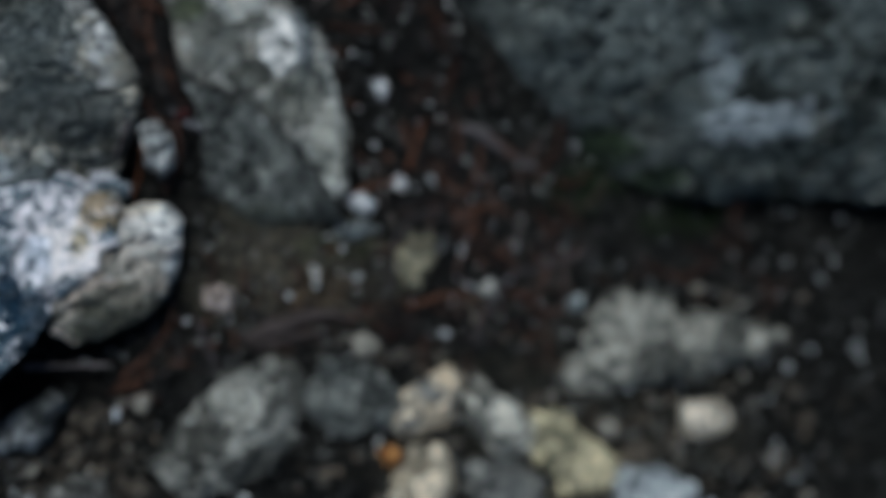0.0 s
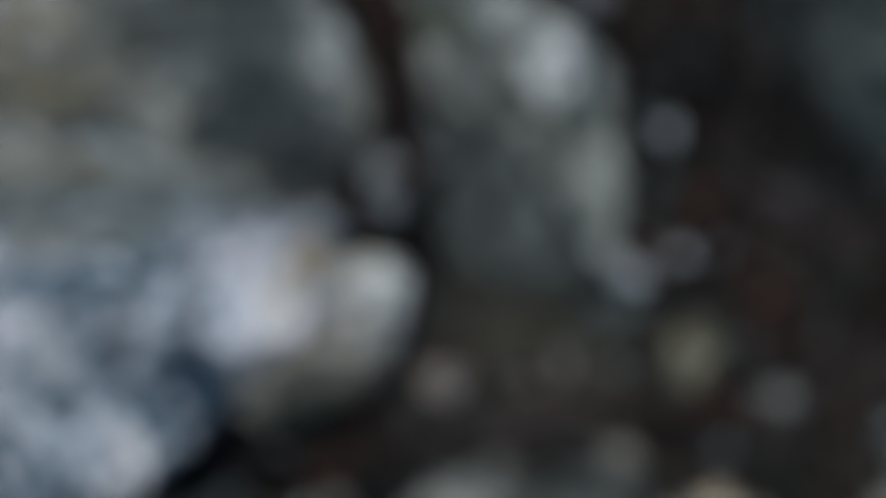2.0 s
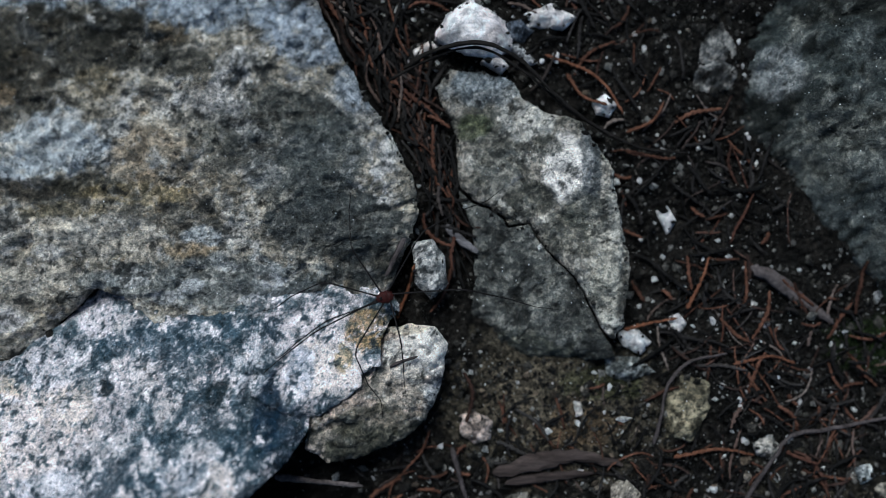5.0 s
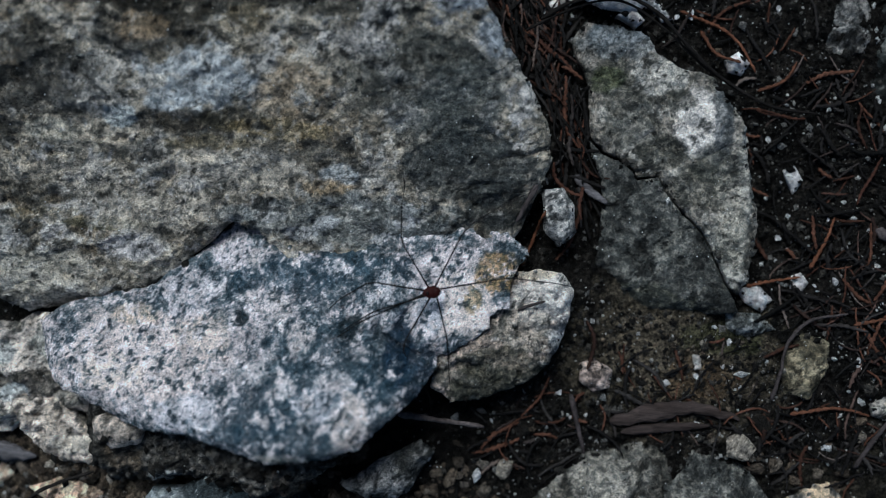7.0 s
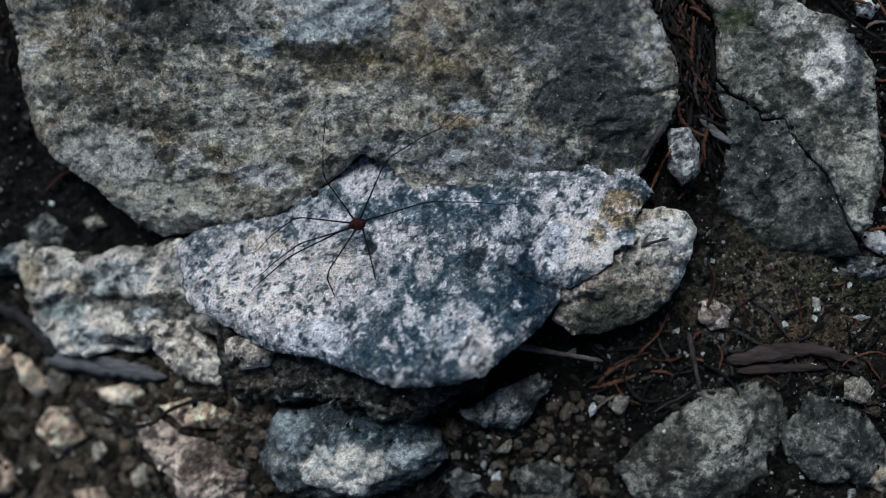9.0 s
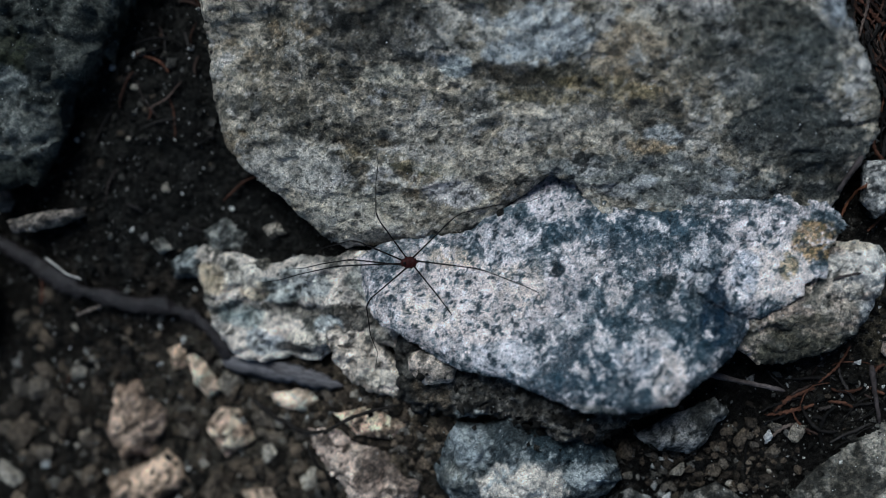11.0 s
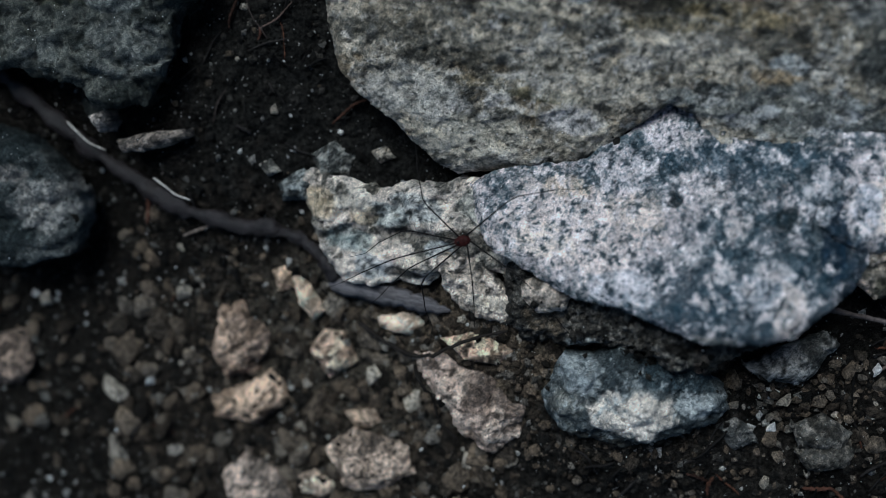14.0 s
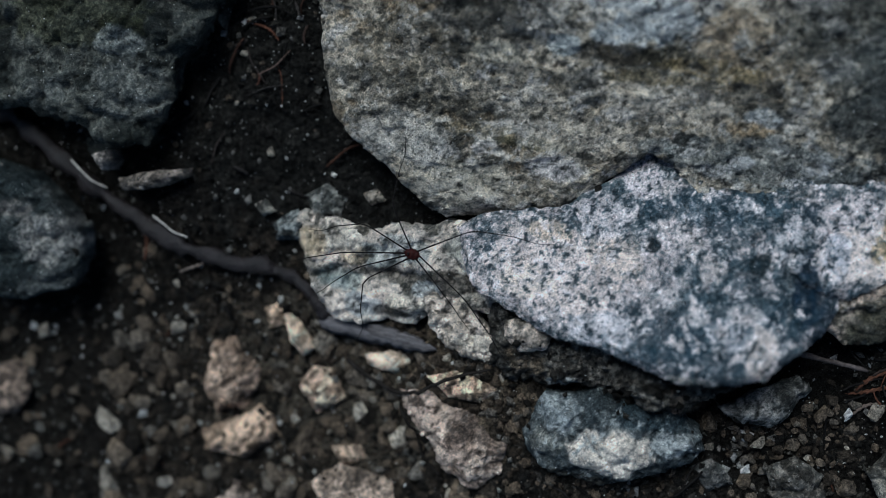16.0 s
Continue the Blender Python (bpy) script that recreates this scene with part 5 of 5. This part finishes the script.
def litter():
    """Dead scaly conifer sprigs, matted in the crevice and strewn over the soil."""
    gx, gy = np.meshgrid(np.arange(-340, 260), np.arange(-210, 130), indexing="ij")
    table = surface_height(gx, gy)
    open_soil = free_of_rock(gx, gy, 0.5)

    def cell(x, y):
        return np.clip(np.rint(x).astype(int) + 340, 0, 599), np.clip(np.rint(y).astype(int) + 210, 0, 339)

    def quick_height(x, y):
        return table[cell(x, y)]

    rng = np.random.default_rng(9)
    verts, faces, base = [], [], 0

    def strew(x, y, heading, length, radius, lift):
        nonlocal base
        n = max(7, int(length / 0.85))
        bend = rng.normal(0, 0.75)
        u = np.linspace(-0.5, 0.5, n)
        ang = heading + bend * u + 0.10 * np.sin(u * 9 + rng.uniform(0, 6))
        px = x + np.cumsum(np.cos(ang)) * length / n
        py = y + np.cumsum(np.sin(ang)) * length / n
        g = quick_height(px, py)
        if np.ptp(g) > 9 or open_soil[cell(px, py)].mean() < 0.65:
            return
        g = np.maximum(g, np.convolve(np.pad(g, 2, mode="edge"), np.ones(5) / 5, "valid"))
        pz = g.mean() * 0.6 + g * 0.4 + lift + radius + rng.normal(0, 0.9) * u * 2
        pz = np.maximum(pz, g + radius * 0.4)
        taper = radius * (1 - 0.45 * np.abs(u * 2) ** 2)
        v, f = tube_arrays(np.stack([px, py, pz], 1) / 1000, taper / 1000, 5, 0.6)
        verts.append(v)
        faces.extend([[q + base for q in face] for face in f])
        base += len(v)

    crevice = bent_path([(-34, 72), (-26, 60), (-17, 48), (-9, 36), (-3, 24), (1, 13), (2, 2), (5, -12), (7, -26), (3, -40)], 60)
    for k in range(360):
        u = 0.72 * rng.random() ** 1.25 if k % 12 else rng.random()
        p = crevice[int(u * 58)]
        wide = 7.0 - 4.6 * u
        off = rng.normal(0.8, wide * 0.5)
        along = 2.0 - 0.3 * u + rng.normal(0, 0.45)
        strew(p[0] + off, p[1] + rng.normal(0, 3), along + (math.pi if rng.random() < 0.5 else 0), rng.uniform(7, 20), rng.uniform(0.25, 0.7), rng.uniform(0, 4.0))
    fields = [((15, 60), (40, 14), 130), ((80, -42), (38, 28), 340), ((66, 10), (22, 45), 190), ((60, -72), (60, 14), 90), ((10, -62), (30, 14), 80),
              ((-205, 10), (30, 34), 45), ((-225, -80), (70, 60), 60), ((-60, -100), (50, 24), 50), ((130, -60), (50, 16), 110), ((90, 40), (14, 30), 40)]
    for (cx, cy), (hx, hy), count in fields:
        for _ in range(count):
            x, y = cx + rng.uniform(-1, 1) * hx, cy + rng.uniform(-1, 1) * hy
            if open_soil[cell(np.array([x]), np.array([y]))][0]:
                strew(x, y, rng.uniform(0, 2 * math.pi), rng.uniform(4, 16), 0.2 + 0.5 * rng.random() ** 1.5, rng.uniform(0, 1.6))
    ob = link_lists("conifer_litter", np.concatenate(verts), faces, SPRIG)
    tagged(ob, "matted dead reddish-brown conifer sprigs", "litter", kind="stuff")


def twig(name, label, points, radius, mat, sides=8, lift=1.0, flat=1.0, knots=0.25, seed=1, category="twig", scaly=0.0):
    """One stick along a few plan points, resting on what lies below, uneven in thickness."""
    rng = np.random.default_rng(seed)
    length = sum(math.dist(a[:2], b[:2]) for a, b in zip(points, points[1:]))
    n = max(8, int(length / (0.8 if scaly else 1.5)))
    p = bent_path([(*q[:2], 0) for q in points], n)
    g = surface_height(p[:, 0], p[:, 1])
    k = min(9, n)
    z = np.convolve(np.pad(g, (k // 2, k - 1 - k // 2), mode="edge"), np.ones(k) / k, "valid")
    z = np.maximum(z, g - radius * 0.5) + lift + radius * flat * 0.6
    if len(points[0]) > 2:
        z = bent_path([(0, 0, q[2]) for q in points], n)[:, 2]
    p = np.stack([p[:, 0] + rng.normal(0, radius * 0.08, n), p[:, 1] + rng.normal(0, radius * 0.08, n), z], 1)
    u = np.linspace(0, 1, n)
    r = radius * (1 - 0.35 * u) * (1 + knots * (value_noise(u * n * 0.3, u * 0, seed) - 0.5)) * np.where((u < 0.02) | (u > 0.98), 0.6, 1)
    ridges = None
    if name == "wood_splinter":      # split along the grain, running out to thin ends
        r = r * np.clip(np.sin(np.pi * np.clip(u, 0.01, 0.99)), 0, 1) ** 0.35
        ridges = np.array([rng.uniform(0.55, 1.25) for _ in range(sides)])
    v, f = tube_arrays(p / 1000, r / 1000, sides, scaly, ridges)
    centre = p.mean(0) / 1000
    v = v - centre
    if flat != 1.0:
        ring_mid = np.repeat(p / 1000 - centre, sides, axis=0)
        v[:len(ring_mid), 2] = ring_mid[:, 2] + (v[:len(ring_mid), 2] - ring_mid[:, 2]) * flat
    even = 1.0 if ridges is None else 0.25
    lump = even * fbm(v[:, 0] * 1000 + seed * 50, v[:, 1] * 1000 + v[:, 2] * 700, radius * 0.9, 2, seed) - 0.5
    v[:, 2] += lump * radius * 0.0007
    v[:, 1] += (fbm(v[:, 0] * 1000 + 9, v[:, 2] * 1000 + v[:, 1] * 300, radius * 0.7, 2, seed + 1) - 0.5) * radius * 0.0006 * even
    ob = link_lists(name, v, f, mat, at=centre)
    tagged(ob, label, category)
    return ob


def part_of(thing, build, *given):
    """Builds a stick as a part of another one."""
    ob = build(*given)
    ob.parent = thing
    ob.location -= thing.location
    del ob["category"]


def sticks():
    root = twig("root", "dark exposed root running over the soil", [(-320, -8), (-308, -15), (-296, -22), (-284, -28), (-269, -38), (-258, -46), (-243, -53), (-230, -58), (-213, -61), (-201, -61), (-190, -65), (-185, -70), (-182, -76)], 3.0, DARKROOT, 14, 2.0, 0.8, 1.0, 3, "root")
    part_of(root, twig, "rootlet", "thin bent pale rootlet", [(-260, -44), (-256, -48), (-250, -53), (-243, -60)], 0.6, GREYWOOD, 6, 0.5, 1, 0.3, 4, "root")
    twig("wood_splinter", "flat grey weathered wood splinter", [(-184, -75.5), (-166, -76), (-146, -77.5)], 3.9, SILVERWOOD, 14, 4.0, 0.45, 0.25, 5, "wood")
    twig("wood_splinter", "pointed grey weathered wood splinter", [(83, -7), (89, -9.5), (96, -15), (106, -22.5)], 2.1, GREYWOOD, 12, 1.2, 0.7, 0.4, 6, "wood")
    twig("wood_splinter", "broad split brown wood splinter on brown soil", [(13, -62), (25, -58.5), (36, -57), (48, -59.5)], 3.4, SPLITWOOD, 14, 2.0, 0.5, 0.45, 7, "wood")
    twig("wood_splinter", "narrow split brown wood sliver on brown soil", [(16, -65), (28, -63), (40, -62)], 1.5, SPLITWOOD, 10, 1.5, 0.6, 0.4, 44, "wood")
    twig("twig", "short grey twig standing out of the litter", [(2, -55), (4, -63), (6, -71)], 0.9, GREYWOOD, 7, 1.5, 1, 0.4, 8)
    twig("twig", "pale twig under the crusted rock", [(-45, -61), (-37, -62), (-30, -62.5), (-22, -63.5)], 0.9, GREYWOOD, 7, 9.0, 1, 0.4, 9)
    twig("twig", "forked dark thin twig over the litter", [(80, -72), (86, -62), (93, -53), (104, -51), (124, -48)], 0.75, GREYWOOD, 6, 2.0, 1, 0.3, 10)
    twig("twig", "dark arching twig over the cracked stone", [(-10, 47, 5), (-2, 51, 9), (10, 52.5, 12), (20, 48.5, 11), (29, 40, 9), (38, 33, 5), (52, 26, 2), (66, 24, 1)], 0.65, DARKTWIG, 7, 4, 1, 0.5, 11)
    twig("twig", "dark thin twig beside the arching one", [(-14, 44, 4), (-2, 49.5, 7.5), (10, 51.5, 10), (22, 45, 9), (34, 35, 6), (44, 30, 3)], 0.45, DARKTWIG, 6, 4, 1, 0.6, 14)
    part_of(root, twig, "peeled_strip", "pale peeled strip of root bark", [(-268, -35.5), (-265, -38.5), (-261, -41.5), (-256, -43)], 0.55, PALEWOOD, 6, 5.2, 0.5, 0.5, 15, "bark")
    part_of(root, twig, "peeled_strip", "pale peeled strip of root bark", [(-240, -49.5), (-236, -51.5), (-232, -53.5), (-227, -54.5)], 0.45, PALEWOOD, 6, 5.4, 0.5, 0.5, 16, "bark")
    twig("twig", "thin dark rootlet across the gravel", [(-155, -96), (-149, -104), (-146, -112), (-140, -117)], 0.5, DARKTWIG, 6, 3.0, 1, 0.4, 17)
    twig("twig", "thin dark twig across the gravel", [(-174, -86), (-166, -90), (-157, -93), (-149, -91), (-141, -85), (-128, -80)], 0.8, DARKTWIG, 6, 4.5, 1, 0.4, 12)
    twig("twig", "thin grey twig on brown soil", [(56, -54), (58, -46), (60, -38), (66, -32), (76, -30)], 0.6, GREYWOOD, 6, 3.0, 1, 0.4, 13)
    for k, pts in enumerate([[(28, 51), (37, 48), (44, 43), (49, 35)], [(34, 46), (38, 40), (44, 37)], [(49, -23.5), (55, -22), (63, -20.5)],
                             [(-13, -20), (-10, -13), (-7.5, -5)], [(50, 30), (57, 33), (60, 38)], [(78, -33), (88, -31), (95, -33)],
                             [(62, -58), (75, -56), (84, -58)], [(-16, 46), (-10, 40), (-7, 34)], [(66, -18), (70, -10), (72, -4)]]):
        twig("rusty_sprig", "rust-red dead conifer sprig", pts, 0.55, RUST, 6, 1.6, 1, 0.3, 20 + k, "sprig", 0.5)
    twig("bark_flake", "brown bark flake in the crevice", [(-10, 2), (-13, -4), (-15, -8)], 0.9, GREYWOOD, 7, 1.0, 0.6, 0.4, 41, "bark")
    twig("bark_flake", "pale curled bark flake in the crevice", [(1, 5), (5, 1), (9, -2)], 1.3, SILVERWOOD, 7, 3.5, 0.6, 0.4, 42, "bark")
    twig("needle", "brown dry needle on the broken rock", [(-14, -31), (-10, -29.5), (-7, -28.5)], 0.5, GREYWOOD, 6, 1.2, 1, 0.2, 43, "needle")


GRAVEL = stone_material("gravel", from_island((0.0, (0.016, 0.014, 0.012)), (0.4, (0.064, 0.049, 0.037)), (0.75, (0.172, 0.13, 0.096)), (0.93, (0.14, 0.125, 0.11)), (1.0, (0.42, 0.37, 0.32))), 0.8)
SILVERWOOD = fibre_material("silver_grey_wood", from_random((0.0, (0.065, 0.06, 0.064)), (1.0, (0.085, 0.079, 0.083))), 300, streak=0.1)
DARKROOT = fibre_material("dark_root_bark", from_random((0.0, (0.011, 0.0085, 0.0088)), (1.0, (0.016, 0.0125, 0.013))), 220, 0.42, 0.22)
SPLITWOOD = fibre_material("split_brown_wood", from_random((0.0, (0.024, 0.018, 0.0165)), (1.0, (0.034, 0.0255, 0.023))), 320, streak=0.1)
PALEWOOD = fibre_material("pale_bark", from_random((0.0, (0.22, 0.205, 0.19)), (1.0, (0.27, 0.25, 0.23))), 260)


# ---- the harvestman ----
# each leg: hip angle from the body's axis, reach, sideways curl of the end, turn at the times below
LEG_TIMES = [5.5, 9.0, 9.5, 12.5, 13.0, 14.5, 15.0, 16.0]
LEGS = [(25, 34, 0.7, (165, 172, 165, 156, 166, 182, 168, 154)), (70, 33, -0.5, (125, 129, 133, 119, 135, 139, 133, 119)), (125, 42, -0.55, (55, 70, 45, 62, 62, 38, 37, 28)),
        (155, 44, -0.3, (8, 15, 10, -16, -14, -30, -16, -33)), (-8, 42, 0.2, (205, 214, 187, 186, 212, 190, 189, 186)), (-75, 34, 0.9, (235, 240, 218, 241, 250, 218, 232, 213)),
        (-140, 26, -0.2, (-70, -72, -70, -24, -22, -97, -24, -40)), (-35, 34, 0.3, (195, 205, 184, 177, 206, 210, 180, 200))]
WAY = [(0.0, 4, 2, 16), (2.0, -2, -4, 17), (4.0, -10, -10, 18), (5.0, -15, -13, 19), (5.5, -17.8, -14.2, 19), (6.0, -22.3, -16.3, 20), (6.5, -33.8, -15, 20),
       (7.0, -36.6, -26.8, 22), (7.5, -52.6, -30.7, 24), (8.0, -57, -28, 24), (8.5, -71.3, -27.5, 23), (9.0, -89.6, -29.5, 22), (9.5, -97.7, -31.6, 22),
       (9.7, -100.2, -33.4, 22), (10.5, -117, -36.5, 21.5), (11.3, -131, -38.2, 21.5), (11.8, -134.8, -38.6, 21.5), (12.5, -134.7, -38.4, 21.5), (13.0, -135.5, -38.9, 21.5),
       (13.5, -141.7, -53.7, 21), (14.0, -142.5, -53.8, 20), (14.5, -148.5, -50.3, 20), (15.0, -151.7, -49.9, 20), (15.5, -153.8, -48.6, 20), (16.0, -153.8, -47.6, 20)]


def harvestman():
    thing = new("harvestman")
    tagged(thing, "russet harvestman with very long thin dark legs", "harvestman")
    bm = bmesh.new()
    bmesh.ops.create_uvsphere(bm, u_segments=28, v_segments=16, radius=1)
    for v in bm.verts:
        a = math.atan2(v.co.y, v.co.x)
        scallop = 1 + 0.10 * math.cos(a * 10) * (1 - abs(v.co.z))
        front = 1 - 0.16 * max(0, -v.co.x)
        v.co = Vector((v.co.x * 2.35 * scallop, v.co.y * 1.65 * scallop * front, v.co.z * 1.15 + 0.18 * math.cos(v.co.x * 9) * max(0, v.co.z))) / 1000
    me = bpy.data.meshes.new("body")
    bm.to_mesh(me)
    bm.free()
    me.materials.append(BODY)
    me.polygons.foreach_set("use_smooth", np.ones(len(me.polygons), bool))
    body = new("body", me)
    body.parent = thing
    eye_bm = bmesh.new()
    bmesh.ops.create_icosphere(eye_bm, subdivisions=2, radius=0.0004)
    eye_me = bpy.data.meshes.new("eye_mound")
    eye_bm.to_mesh(eye_me)
    eye_bm.free()
    eye_me.materials.append(LEG)
    eye = new("eye_mound", eye_me)
    eye.parent = body
    eye.location = (-0.0010, 0, 0.00115)
    legs = []
    for hip, reach, curl, _ in LEGS:
        # along +x: coxa and femur rising to the knee, then patella, tibia and the long drooping tarsus, each with its own heading
        u = np.array([0.0, 0.04, 0.38, 0.45, 0.70, 0.86, 1.0])
        h = np.array([0.0, 0.4, 2.8, 2.8, -1.2, -3.6, -5.0])
        heading = np.radians(np.array([0, 0, 22, 58, 74, 40]) * curl)
        x = np.concatenate([[0], np.cumsum(np.diff(u) * np.cos(heading))]) * reach
        y = np.concatenate([[0], np.cumsum(np.diff(u) * np.sin(heading))]) * reach
        line = np.linspace(0, 1, 34)
        p = np.stack([np.interp(line, u, x), np.interp(line, u, y), np.interp(line, u, h)], 1)
        r = np.interp(np.linspace(0, 1, 34), [0, 0.05, 0.42, 0.75, 1], [0.28, 0.22, 0.18, 0.12, 0.06])
        r[14] *= 1.35
        v, f = tube_arrays(p / 1000, r / 1000, 6)
        leg = link_lists("leg", v, f, LEG, thing)
        legs.append(leg)
    return thing, legs


def motions():
    thing, legs = HARVESTMAN
    heading = [(0, 20), (5.5, 12), (7.5, 8), (9.5, 14), (11.8, 4), (13, 8), (13.5, 30), (14.5, 8), (16, -10)]
    turn = lambda t: float(np.interp(t, [a for a, _ in heading], [b for _, b in heading]))
    walk(thing, [(t, pose(x / 1000, y / 1000, z / 1000, 0, 0, turn(t))) for t, x, y, z in WAY])
    # legs swing in turn while it walks, and rest when it pauses
    pace = lambda t: float(np.interp(t, [0, 9.9, 11.5, 12.0, 12.9, 13.2, 14.0, 15.0, 16.0], [1, 1, 0.8, 0.05, 0.1, 1, 0.6, 0.35, 0.2]))
    for n, (leg, (hip, reach, curl, turns)) in enumerate(zip(legs, LEGS)):
        rows = []
        a = radians(180 - hip)
        for t in np.arange(0, 16.01, 0.25):
            az = float(np.interp(t, LEG_TIMES, turns)) - turn(t)
            swing = math.sin(2 * math.pi * (t / 1.1 + n * 0.37)) * pace(t)
            lift = max(0, math.cos(2 * math.pi * (t / 1.1 + n * 0.37))) * pace(t)
            rows.append((float(t), pose(1.5 * math.cos(a) / 1000, 1.2 * math.sin(a) / 1000, -0.0002, 0, -4 * lift, az + 5 * swing)))
        walk(leg, rows)
    # the focus pull
    spots = []
    for t, m in PATH:
        d = 1 / float(np.interp(t, [a for a, _ in FOCUS], [1 / b for _, b in FOCUS]))
        spots.append((t, m @ pose(0, 0, -d)))
    walk(focus_mark, spots)


slab()
plate()
fragment()
wedge()
side_rocks()
heap()
rounded_stone()
earth_ledge()
stones()
sticks()
HARVESTMAN = harvestman()
pebbles()
gravel()
litter()
grit()
ground()
motions()
